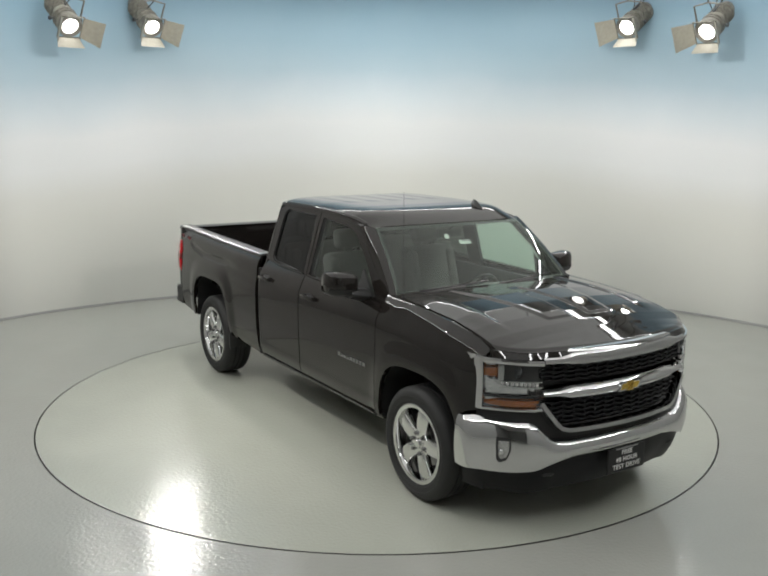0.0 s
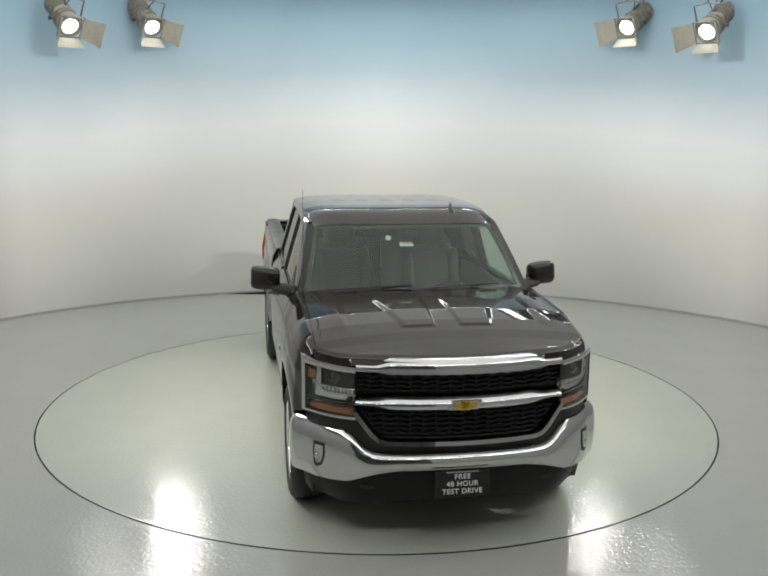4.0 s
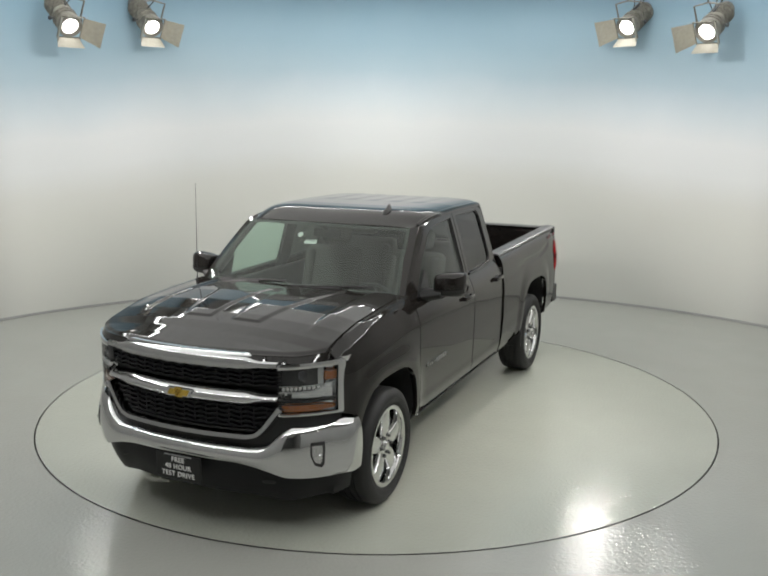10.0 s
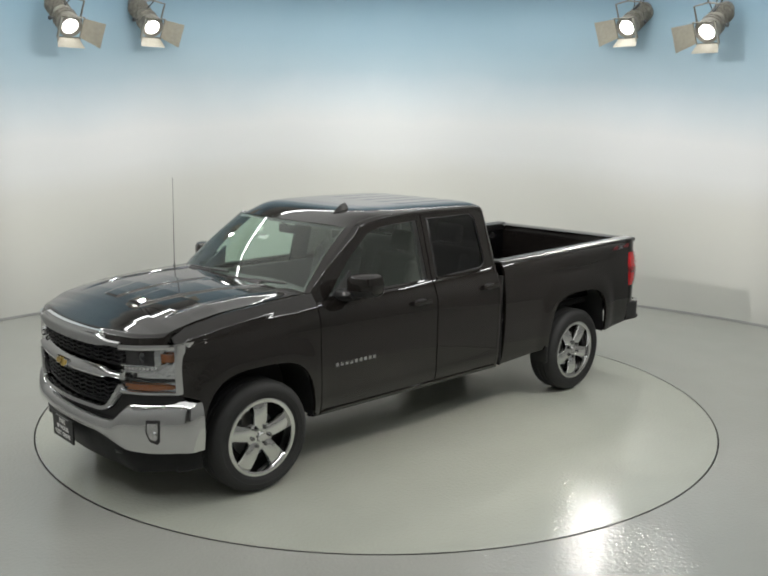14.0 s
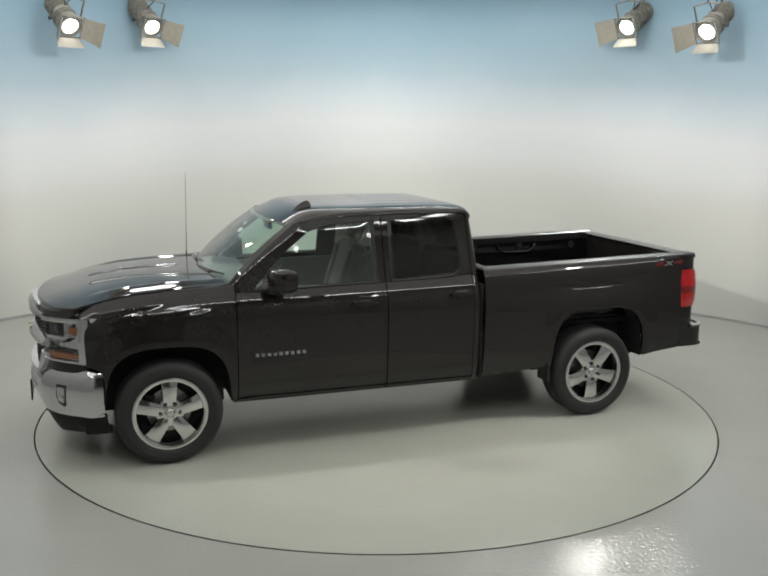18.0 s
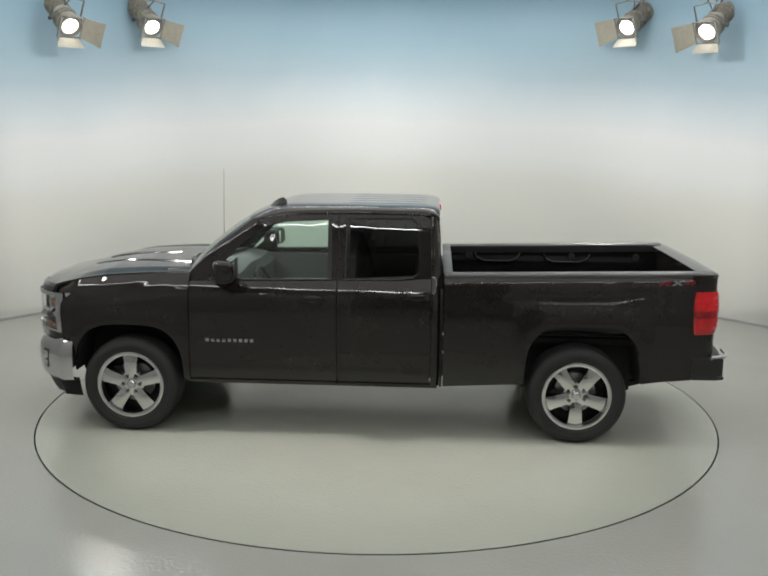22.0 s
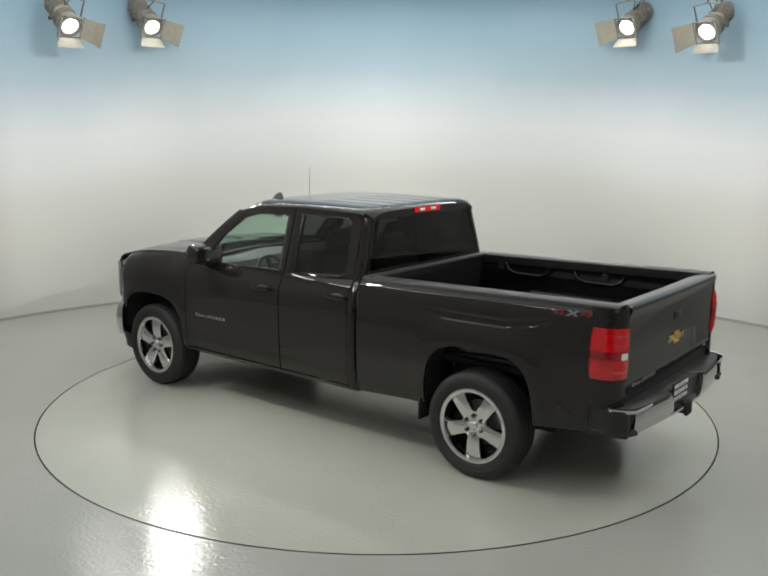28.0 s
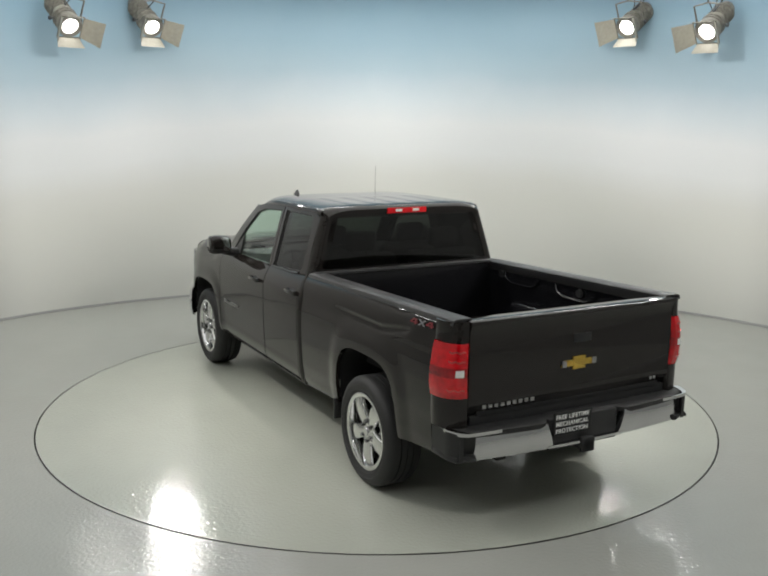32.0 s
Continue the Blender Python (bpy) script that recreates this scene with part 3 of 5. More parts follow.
def build_front():
    n = 191
    ys = span(-0.845, 0.845, n)
    bm = bmesh.new()
    rows = []
    for i in range(201):
        f = i / 200
        row = []
        for y in ys:
            xr, xf = 1.46 - 0.12 * (y / 0.845) ** 2, nose_x(y) - 0.028 - 0.02 * (abs(y) / 0.845) ** 4
            x = xr + (xf - xr) * f
            row.append(Vector((x, y, hood_z(x, y) - 0.010 * smooth01((f - 0.96) / 0.04))))
        rows.append(row)
    slab(bm, rows, (0, 0, -0.022))
    hood = part("hood", bm, M_PAINT, truck, "black hood with a raised centre", smooth=25)
    for s in (-1, 1):
        # fender
        arch = arch_line(0, 41, 0.60, 0.47)
        bottom = [(2.408, 0.80), (2.36, 0.785), (2.300, 0.765), (2.276, 0.66), *arch[1:], (1.345, 0.455), (1.318, 0.455)]
        top = [(2.47, interp(2.47, FENDER_TOP)), (2.3, interp(2.3, FENDER_TOP)), (2.06, interp(2.06, FENDER_TOP)), (1.7, interp(1.7, FENDER_TOP)), (1.318, 1.337)]
        # keep the two lines abreast
        b = resample(bottom, 90)
        t = [(min(2.425, max(1.318, 1.318 + (p[0] - 1.318) * (2.425 - 1.318) / (2.408 - 1.318))), 0) for p in b]
        t = [(p[0], interp(p[0], FENDER_TOP)) for p in t]
        bm = bmesh.new()
        rows = [[Vector((b[k][0] + (t[k][0] - b[k][0]) * f, 0, b[k][1] + (t[k][1] - b[k][1]) * f)) for k in range(90)] for f in span(0, 1, 45)]
        for r in rows:
            for p in r:
                p.y = s * fender_y(p.x, p.z)
        slab(bm, rows, lambda p: Vector((p.x, p.y - s * 0.03, p.z)))
        fender = part("fender", bm, M_PAINT, truck, smooth=35)
        # wheel house liner
        bm = bmesh.new()
        line = arch_line(0, 25, 0.5, 0.5)
        sheet(bm, [[(p[0], s * y, p[1] + 0.004) for p in line] for y in (0.955, 0.60)])
        sheet(bm, [[(p[0], s * 0.60, p[1]) for p in line], [(p[0], s * 0.60, 0.35) for p in line]])
        part("wheel_house", bm, M_UNDER, truck)
        bm = bmesh.new()
        box(bm, (1.352, s * 0.755, 0.57), (0.018, 0.36, 0.26), 0.006)
        part("splash_panel", bm, M_UNDER, truck)
        bm = bmesh.new()
        slab(bm, [[Vector((x, s * (side_y(x, z) - 0.036), z)) for x in (1.35, 1.28)] for z in span(0.46, 1.25, 14)], (0, -s * 0.02, 0))
        part("hinge_pillar", bm, M_UNDER, truck)
    # lip that closes the nose between hood, chrome bar and lamps
    bm = bmesh.new()
    ly = span(-0.86, 0.86, 61)
    rows = []
    for f in span(0, 1, 4):
        row = []
        for y in ly:
            xh = nose_x(y) - 0.030 - 0.02 * (abs(y) / 0.845) ** 4
            a = Vector((xh, y, hood_z(xh, min(max(y, -0.845), 0.845)) - 0.012))
            zb = 1.178 - 0.030 * smooth01((abs(y) - 0.42) / 0.12) if abs(y) < 0.632 else 1.140
            b = Vector((nose_x(y) - 0.012, y, min(zb, a.z - 0.004)))
            row.append(a.lerp(b, f))
        rows.append(row)
    slab(bm, rows, (-0.03, 0, 0))
    part("hood_lip", bm, M_PAINT, hood)
    # cowl under the wipers
    bm = bmesh.new()
    rows = [[(1.47 - 0.12 * (y / 0.84) ** 2 - dx, y, 1.326 - 0.02 * (y / 0.84) ** 2 + dz) for y in span(-0.84, 0.84, 25)] for dx, dz in ((-0.02, -0.004), (0.06, -0.012), (0.16, -0.006))]
    slab(bm, rows, (0, 0, -0.02))
    part("cowl", bm, M_PLASTIC, truck)
    for y0, y1 in ((-0.66, -0.05), (0.02, 0.62)):
        bm = bmesh.new()
        pts = [(1.50 - 0.13 * (y / 0.84) ** 2 - 0.03 - 0.05 * f, y, 1.358 - 0.012 * (y / 0.84) ** 2 + 0.022 * f) for y, f in zip(span(y0, y1, 9), span(0, 1, 9))]
        tube(bm, pts, 0.009, 6)
        wip = part("wiper", bm, M_PLASTIC, truck)
        bm = bmesh.new()
        tube(bm, [(p[0] + 0.03 - 0.02 * i / 8, p[1], p[2] - 0.012) for i, p in enumerate(pts[:6])], 0.011, 6)
        part("wiper_arm", bm, M_PLASTIC, wip)

    # grille
    g = tagged(part("grille", nose_strip(span(-0.625, 0.625, 33), lambda y: 0.70 + 0.10 * smooth01((abs(y) - 0.46) / 0.16), lambda y: 1.115, -0.075, 0.03), M_GRILLE, truck, "black grille insert"))
    bars = ((1.068, 0.62), (1.040, 0.62), (1.012, 0.62), (0.985, 0.62), (0.842, 0.59), (0.812, 0.57), (0.782, 0.54), (0.752, 0.52), (0.722, 0.49))
    for z, w in bars:
        bm = nose_strip(span(-w, w, 73), lambda y: z - 0.006 + 0.005 * math.sin(y * 62), lambda y: z + 0.006 + 0.005 * math.sin(y * 62), -0.035, 0.03, 1)
        part("grille_slat", bm, M_GRILLE, g)
    for k in range(-7, 8):
        y = k * 0.078
        for z0, z1 in ((0.975, 1.085), (0.715 if abs(y) < 0.49 else 0.79, 0.850)):
            if abs(y) < 0.6:
                bm = bmesh.new()
                box(bm, (nose_x(y) - 0.055, y, (z0 + z1) / 2), (0.03, 0.010, z1 - z0))
                part("grille_rib", bm, M_GRILLE, g, smooth=0)
    wide = lambda y: smooth01((abs(y) - 0.42) / 0.12)
    part("upper_chrome_bar", nose_strip(span(-0.632, 0.632, 61), lambda y: 1.092 + 0.012 * wide(y), lambda y: 1.180 - 0.034 * wide(y), 0.006, 0.07, 8, 0.0, lambda f: 0.035 * smooth01((f - 0.55) / 0.45)), M_CHROME, g, "polished chrome bar")
    part("middle_chrome_bar", nose_strip(span(-0.632, 0.632, 61), lambda y: 0.862 + 0.020 * wide(y), lambda y: 0.958 - 0.012 * wide(y), 0.012, 0.07, 8, 0.0, lambda f: 0.045 * abs(2 * f - 0.8) ** 1.7), M_CHROME, g, "polished chrome bar")
    # trapezoid surround of the lower opening
    bm = bmesh.new()
    path = [(-0.632, 0.868), (-0.60, 0.822), (-0.535, 0.735), (-0.497, 0.700), (-0.45, 0.688), (0.45, 0.688), (0.497, 0.700), (0.535, 0.735), (0.60, 0.822), (0.632, 0.868)]
    pts = resample(path, 61)
    rows = [[], [], [], []]
    for i, (y, z) in enumerate(pts):
        a, b = pts[max(0, i - 1)], pts[min(60, i + 1)]
        d = Vector((b[0] - a[0], b[1] - a[1])).normalized()
        nrm = Vector((d.y, -d.x))
        for r, (w, o) in enumerate(((-0.002, -0.03), (0.004, 0.012), (0.030, 0.016), (0.040, -0.02))):
            yy, zz = y + nrm.x * w, z + nrm.y * w
            rows[r].append(Vector((nose_x(yy) + o, yy, zz)))
    slab(bm, rows, (-0.03, 0, 0))
    part("lower_chrome_surround", bm, M_CHROME, g, "chrome surround")
    # badge: plain gold bar with a chrome rim
    bm = bmesh.new()
    pl = [(-0.082, -0.019), (0.062, -0.019), (0.082, 0.019), (-0.062, 0.019)]
    slab(bm, [[Vector((nose_x(0) + 0.016, p[0], 0.905 + p[1])) for p in (pl[0], pl[1])], [Vector((nose_x(0) + 0.016, p[0], 0.905 + p[1])) for p in (pl[3], pl[2])]], (-0.02, 0, 0))
    box(bm, (nose_x(0) + 0.006, 0.0, 0.905), (0.02, 0.056, 0.062), 0.004)
    part("badge", bm, M_GOLD, g, "plain gold badge")
    bm = bmesh.new()
    pl = [(-0.102, -0.027), (0.078, -0.027), (0.102, 0.027), (-0.078, 0.027)]
    slab(bm, [[Vector((nose_x(0) + 0.012, p[0], 0.905 + p[1])) for p in (pl[0], pl[1])], [Vector((nose_x(0) + 0.012, p[0], 0.905 + p[1])) for p in (pl[3], pl[2])]], (-0.02, 0, 0))
    part("badge_rim", bm, M_CHROME, g, "chrome badge rim", smooth=0)
    g.location.z = 0.012
    # dark band between grille and bumper
    part("bumper_gap", nose_strip(span(-0.90, 0.90, 41), lambda y: 0.52, lambda y: 0.71 + 0.09 * smooth01((abs(y) - 0.5) / 0.15), -0.05, 0.03), M_PLASTIC, truck)

    # headlamps
    for s in (-1, 1):
        ya, yb = s * 0.636, s * 0.926
        zlo = lambda y: 0.818 - 0.004 * (abs(y) - 0.636) / 0.27
        zhi = lambda y: 1.136 + 0.010 * (abs(y) - 0.636) / 0.27
        hl = part("headlamp", nose_strip(span(ya, yb, 15), zlo, zhi, -0.075, 0.04), M_REFLECTOR, truck, "stacked rectangular headlamp with chrome housing")
        part("lens", nose_strip(span(ya, yb, 15), lambda y: zlo(y) + 0.004, lambda y: zhi(y) - 0.004, -0.004, 0.004, 6, 0.004, single=True), M_LENS, hl, "clear lens")
        part("top_trim", nose_strip(span(ya, s * 0.912, 15), lambda y: zhi(y) - 0.032, zhi, 0.004, 0.06, 3, 0.004), M_CHROME, hl)
        part("outer_trim", nose_strip(span(s * 0.912, s * 0.926, 4), zlo, lambda y: zhi(y) - 0.006, 0.003, 0.05, 6, 0.003), M_CHROME, hl, "bright chrome edge")
        part("bottom_trim", nose_strip(span(ya, s * 0.912, 15), zlo, lambda y: zlo(y) + 0.016, 0.002, 0.06, 2, 0.003), M_CHROME, hl)
        part("bezel_frame", nose_strip(span(s * 0.822, s * 0.846, 4), lambda y: 1.000, lambda y: 1.108, -0.016, 0.03, 2, 0.003), M_CHROME, hl)
        part("dark_bezel", nose_strip(span(s * 0.640, s * 0.820, 9), lambda y: 1.000, lambda y: 1.106, -0.045, 0.02), M_PLASTIC, hl)
        bm = bmesh.new()
        lathe(bm, [(0.0, nose_x(0.735) - 0.030), (0.022, nose_x(0.735) - 0.034), (0.034, nose_x(0.735) - 0.045), (0.040, nose_x(0.735) - 0.05)], 20, "x", (0, s * 0.735, 1.052))
        part("projector", bm, M_GLASSBEAD, hl, "round projector lens")
        part("marker", nose_strip(span(s * 0.852, s * 0.890, 6), lambda y: 1.028, lambda y: 1.080, -0.014, 0.03), M_AMBER, hl, "amber side marker")
        part("turn_signal", nose_strip(span(s * 0.640, s * 0.880, 12), lambda y: 0.838 + 0.010 * smooth01((abs(y) - 0.8) / 0.1), lambda y: 0.876 - 0.018 * smooth01((abs(y) - 0.82) / 0.08), -0.030, 0.03), M_AMBER, hl, "amber turn signal")
        for k in range(9):
            y = s * (0.652 + 0.021 * k)
            bm = bmesh.new()
            box(bm, (nose_x(y) - 0.03, y, 0.982 + 0.0006 * k), (0.02, 0.014, 0.026), 0.003, segs=1)
            part("daytime_led", bm, M_WHITE_LENS, hl)
        part("bezel_foot", nose_strip(span(ya, s * 0.846, 12), lambda y: 0.994, lambda y: 1.004, -0.012, 0.04, 2, 0.003), M_CHROME, hl)
        part("lower_recess", nose_strip(span(ya, s * 0.885, 12), lambda y: 0.890, lambda y: 0.902, -0.040, 0.02), M_GRILLE, hl)
        part("inner_recess", nose_strip(span(s * 0.655, s * 0.680, 4), lambda y: 0.908, lambda y: 0.934, -0.040, 0.02), M_GRILLE, hl)
        part("mid_shelf", nose_strip(span(ya, s * 0.87, 12), lambda y: 0.958 + 0.05 * smooth01((abs(y) - 0.80) / 0.07), lambda y: 0.969 + 0.05 * smooth01((abs(y) - 0.80) / 0.07), -0.010, 0.05), M_CHROME, hl)

    # chrome front bumper
    def b_top(y):
        return interp(abs(y), ((0.0, 0.624), (0.44, 0.618), (0.51, 0.624), (0.56, 0.645), (0.61, 0.700), (0.655, 0.742), (0.75, 0.738), (0.86, 0.745), (0.92, 0.768), (0.98, 0.768)))

    def b_bot(y):
        return interp(abs(y), ((0.0, 0.518), (0.38, 0.512), (0.48, 0.495), (0.58, 0.468), (0.66, 0.440), (0.78, 0.428), (0.92, 0.425), (0.98, 0.425)))

    def bump_x(y):
        y = abs(y)
        return 2.815 - 0.08 * (y / 0.6) ** 2 if y < 0.6 else (2.735 - 0.30 * (y - 0.6) - 1.85 * (y - 0.6) ** 2 if y < 0.90 else 2.4785)

    bm = bmesh.new()
    cols = [(bump_x(y), y) for y in span(-0.90, 0.90, 61)]
    wrap = [(2.4785 - 0.1885 * f, 0.90 + 0.074 * math.sin(math.pi / 2 * min(1, f * 1.6))) for f in (0.2, 0.4, 0.6, 0.8, 1.0)]
    cols = [(x, -y) for x, y in wrap[::-1]] + cols + wrap
    rows = []
    for i in range(11):
        f = i / 10
        row = []
        for k, (x, y) in enumerate(cols):
            side = smooth01((2.47 - x) / 0.15)
            z0, z1 = b_bot(y) * (1 - side) + 0.430 * side, b_top(y) * (1 - side) + 0.752 * side
            ins = 0.030 * (2 * f - 0.9) ** 2 + 0.025 * smooth01((f - 0.86) / 0.14)
            yy = y - math.copysign(ins * 0.5 * smooth01((abs(y) - 0.86) / 0.06), y)
            row.append(Vector((x - ins * (1 - side), yy * 1.03, z0 + (z1 - z0) * f)))
        rows.append(row)
    sheet(bm, rows)
    sheet(bm, [rows[-1], [Vector((p.x - 0.05, p.y * 0.985, p.z - 0.004)) for p in rows[-1]]])
    sheet(bm, [rows[0], [Vector((p.x - 0.05, p.y * 0.985, p.z + 0.004)) for p in rows[0]]])
    bumper = part("front_bumper", bm, M_CHROME, truck, "chrome front bumper", smooth=50)
    for s in (-1, 1):
        for sc, zz, mat, nm, o in ((1.0, 0, M_PLASTIC, "fog_bezel", 0.004), (0.72, 0, M_FOG, "fog_lamp", 0.008)):
            loop = [(0.788, 0.656), (0.846, 0.656), (0.850, 0.60), (0.846, 0.515), (0.834, 0.494), (0.806, 0.512), (0.790, 0.575)]
            loop = [(0.822 + (p[0] - 0.822) * sc, 0.585 + (p[1] - 0.585) * sc) for p in loop]
            bm = loop_sheet(loop, lambda y, z: Vector((bump_x(y) + o - 0.030 * (2 * (z - b_bot(y)) / (b_top(y) - b_bot(y)) - 0.9) ** 2, s * y * 1.03, z)), Vector((-0.03, 0, 0)))
            fl = part(nm, bm, mat, bumper, "fog lamp" if sc < 1 else "black fog lamp bezel")
        bm = bmesh.new()
        lathe(bm, [(0.0, bump_x(0.824) + 0.008), (0.016, bump_x(0.824) + 0.006), (0.021, bump_x(0.824) - 0.005)], 14, "x", (0, s * 0.848, 0.565))
        part("fog_reflector", bm, M_CHROME, bumper)
        # tow hook opening
        bm = bmesh.new()
        tube(bm, [(2.60, s * 0.60, 0.405), (2.675, s * 0.59, 0.395), (2.685, s * 0.545, 0.392), (2.675, s * 0.50, 0.395), (2.60, s * 0.49, 0.40)], 0.013)
        part("tow_hook", bm, M_PLASTIC, bumper)
    # black lower valance
    bm = bmesh.new()
    cols = [(bump_x(y * 1.01) - 0.045, y) for y in span(-0.89, 0.89, 41)]
    wrapv = [(2.40 - 0.110 * f, 0.905 + 0.02 * f) for f in (0.33, 0.66, 1.0)]
    cols = [(x, -y) for x, y in wrapv[::-1]] + cols + wrapv
    rows = [[Vector((x - 0.06 * f ** 2 * (abs(y) < 0.89) - 0.015 * f, y * (1 - 0.03 * f), interp(abs(y), ((0, 0.52), (0.48, 0.50), (0.66, 0.445), (0.93, 0.435))) - f * interp(abs(y), ((0, 0.24), (0.48, 0.225), (0.8, 0.175), (0.93, 0.165))))) for x, y in cols] for f in span(0, 1, 6)]
    slab(bm, rows, (-0.02, 0, 0.0))
    part("front_valance", bm, M_GRILLE, truck, "black plastic valance")
    bm = bmesh.new()
    rows = [[Vector((2.50 - 0.25 * (abs(y) / 0.8) ** 2, y, z)) for y in span(-0.8, 0.8, 15)] for z in (0.30, 0.235)]
    slab(bm, rows, (-0.02, 0, 0))
    part("air_dam", bm, M_GRILLE, truck)
    # dealer plate
    bm = bmesh.new()
    box(bm, (2.812, -0.01, 0.434), (0.012, 0.335, 0.165), 0.004)
    plate = part("front_plate", bm, M_PLATE, truck, "black dealer plate with white capitals", smooth=0)
    for txt, z in (("FREE", 0.482), ("48 HOUR", 0.436), ("TEST DRIVE", 0.389)):
        lines(txt, 0.044, "plate_lettering", M_WHITE, plate, Matrix.Translation((2.820, -0.01, z)) @ pose(0, 0, 0, 90, 0, 90), "white capitals", "CENTER")
    bm = bmesh.new()
    box(bm, (2.814, -0.01, 0.511), (0.014, 0.20, 0.007))
    part("plate_frame_trim", bm, M_SILVER, plate, smooth=0)


M_GLASSBEAD = principled("projector_glass", (0.03, 0.032, 0.035), 0.05, coat=1.0, vary=0.05)
M_PLATE = principled("plate_black", (0.012, 0.012, 0.012), 0.4)
M_INTERIOR = principled("cab_trim", (0.14, 0.14, 0.135), 0.7, scale=60.0, bump=0.1)
build_front()


# ---- cab ----
def belt(x):
    return 1.272 + (1.19 - x) * 0.0185 + 0.02 * smooth01((-0.35 - x) / 0.25)


def green_y(x, z):
    return 0.912 - 0.285 * (z - 1.285) - 0.05 * max(0.0, z - 1.70) - 0.05 * max(0.0, x - 0.55) ** 2


F_OUT = [(1.31, 1.268), (1.285, 1.315), (1.00, 1.555), (0.735, 1.768), (0.56, 1.800), (0.118, 1.822), (0.118, 1.286)]
F_IN = [(1.175, 1.280), (1.150, 1.310), (0.940, 1.532), (0.712, 1.708), (0.55, 1.752), (0.170, 1.774), (0.158, 1.292)]
R_OUT = [(0.106, 1.286), (0.106, 1.822), (-0.53, 1.822), (-0.625, 1.785), (-0.640, 1.40), (-0.640, 1.328), (-0.55, 1.318)]
R_IN = [(0.058, 1.298), (0.056, 1.782), (-0.470, 1.788), (-0.525, 1.752), (-0.553, 1.42), (-0.550, 1.362), (-0.500, 1.330)]


def build_cab():
    for s in (-1, 1):
        surf = lambda x, z: Vector((x, s * green_y(x, z), z))
        for nm, x0, x1, outer, inner, glass, zb0, zb1, hx in (("front_door", 1.310, 0.118, F_OUT, F_IN, M_GLASS, 0.462, 0.462, 0.305), ("rear_door", 0.106, -0.640, R_OUT, R_IN, M_PRIVACY, 0.462, 0.462, -0.53)):
            xs = span(x0, x1, 22)
            bm = ruled([(x, zb0) for x in xs], [(x, belt(x)) for x in xs], 22, 44, side_y, s, 0.035)
            door = part(nm, bm, M_PAINT, truck, "black door", smooth=35)
            part("window_frame", ring_panel(outer, inner, surf, s, Vector((0, -s * 0.035, 0))), M_PAINT, door, smooth=35)
            n = len(inner)
            cx, cz = sum(p[0] for p in inner) / n, sum(p[1] for p in inner) / n
            small = [(cx + (p[0] - cx) * 0.975, cz + (p[1] - cz) * 0.965) for p in inner]
            part("window_seal", ring_panel(inner, small, lambda x, z: surf(x, z) + Vector((0, -s * 0.006, 0)), s, Vector((0, -s * 0.02, 0))), M_PLASTIC, door)
            part("window_pane", loop_sheet(inner, lambda x, z: surf(x, z) + Vector((0, -s * 0.016, 0)), None), glass, door, "clear side window" if nm == "front_door" else "dark privacy glass").visible_shadow = False
            # belt moulding
            bm = bmesh.new()
            xa, xb = (inner[0][0] - 0.01, inner[-1][0]) if nm == "front_door" else (inner[0][0], inner[-1][0])
            rows = [[Vector((x, s * (green_y(x, belt(x)) + o), belt(x) + dz)) for x in span(xa, xb, 10)] for o, dz in ((0.004, -0.002), (0.010, 0.008), (0.004, 0.018))]
            slab(bm, rows, (0, -s * 0.02, 0))
            part("belt_moulding", bm, M_PAINT, door)
            # handle with its cup
            hz = 1.150 if nm == "front_door" else 1.178
            bm = bmesh.new()
            yy = side_y(hx, hz)
            box(bm, (hx, s * (yy + 0.028), hz), (0.205, 0.016, 0.034), 0.006)
            box(bm, (hx + 0.088, s * (yy + 0.012), hz), (0.03, 0.03, 0.034), 0.006)
            box(bm, (hx - 0.088, s * (yy + 0.012), hz), (0.03, 0.03, 0.034), 0.006)
            part("door_handle", bm, M_PAINT, door)
            loop = [(hx + 0.075 * math.cos(a), hz + 0.028 * math.sin(a)) for a in [2 * math.pi * k / 16 for k in range(16)]]
            part("handle_cup", loop_sheet(loop, lambda x, z: Vector((x, s * (side_y(x, z) + 0.002), z)), None, 2), M_PLASTIC, door)
            # lower door crease trim
            bm = bmesh.new()
            rows = [[Vector((x, s * (side_y(x, 0.50) + o), z)) for x in span(x0, x1, 8)] for o, z in ((0.0, 0.462), (-0.012, 0.445))]
            slab(bm, rows, (0, -s * 0.02, 0))
            part("door_lip", bm, M_PAINT, door)
        # name plate on the front door as plain bars
        name_bars(truck, Matrix.Translation((1.188 if s > 0 else 0.775, s * 0.987, 0.777)) @ (pose(0, 0, 0, 90, 0, 180) if s > 0 else pose(0, 0, 0, 90, 0, 0)), 0.040, 0.41, 9)
        # pillar behind the gap between the doors
        bm = bmesh.new()
        slab(bm, [[Vector((x, s * ((green_y(x, z) if z > 1.28 else side_y(x, z)) - 0.016), z)) for x in (0.20, 0.112, 0.02)] for z in span(0.47, 1.80, 20)], (0, -s * 0.03, 0))
        part("b_pillar", bm, M_PLASTIC, truck)
        # rocker panel
        bm = bmesh.new()
        rows = [[Vector((x, s * y, z)) for x in span(1.34, -0.70, 12)] for y, z in ((0.925, 0.462), (0.935, 0.440), (0.925, 0.422), (0.86, 0.410))]
        slab(bm, rows, (0, -s * 0.03, 0.01))
        part("rocker_panel", bm, M_PAINT, truck)
        # rear cab corner, rounded
        bm = bmesh.new()
        rows = []
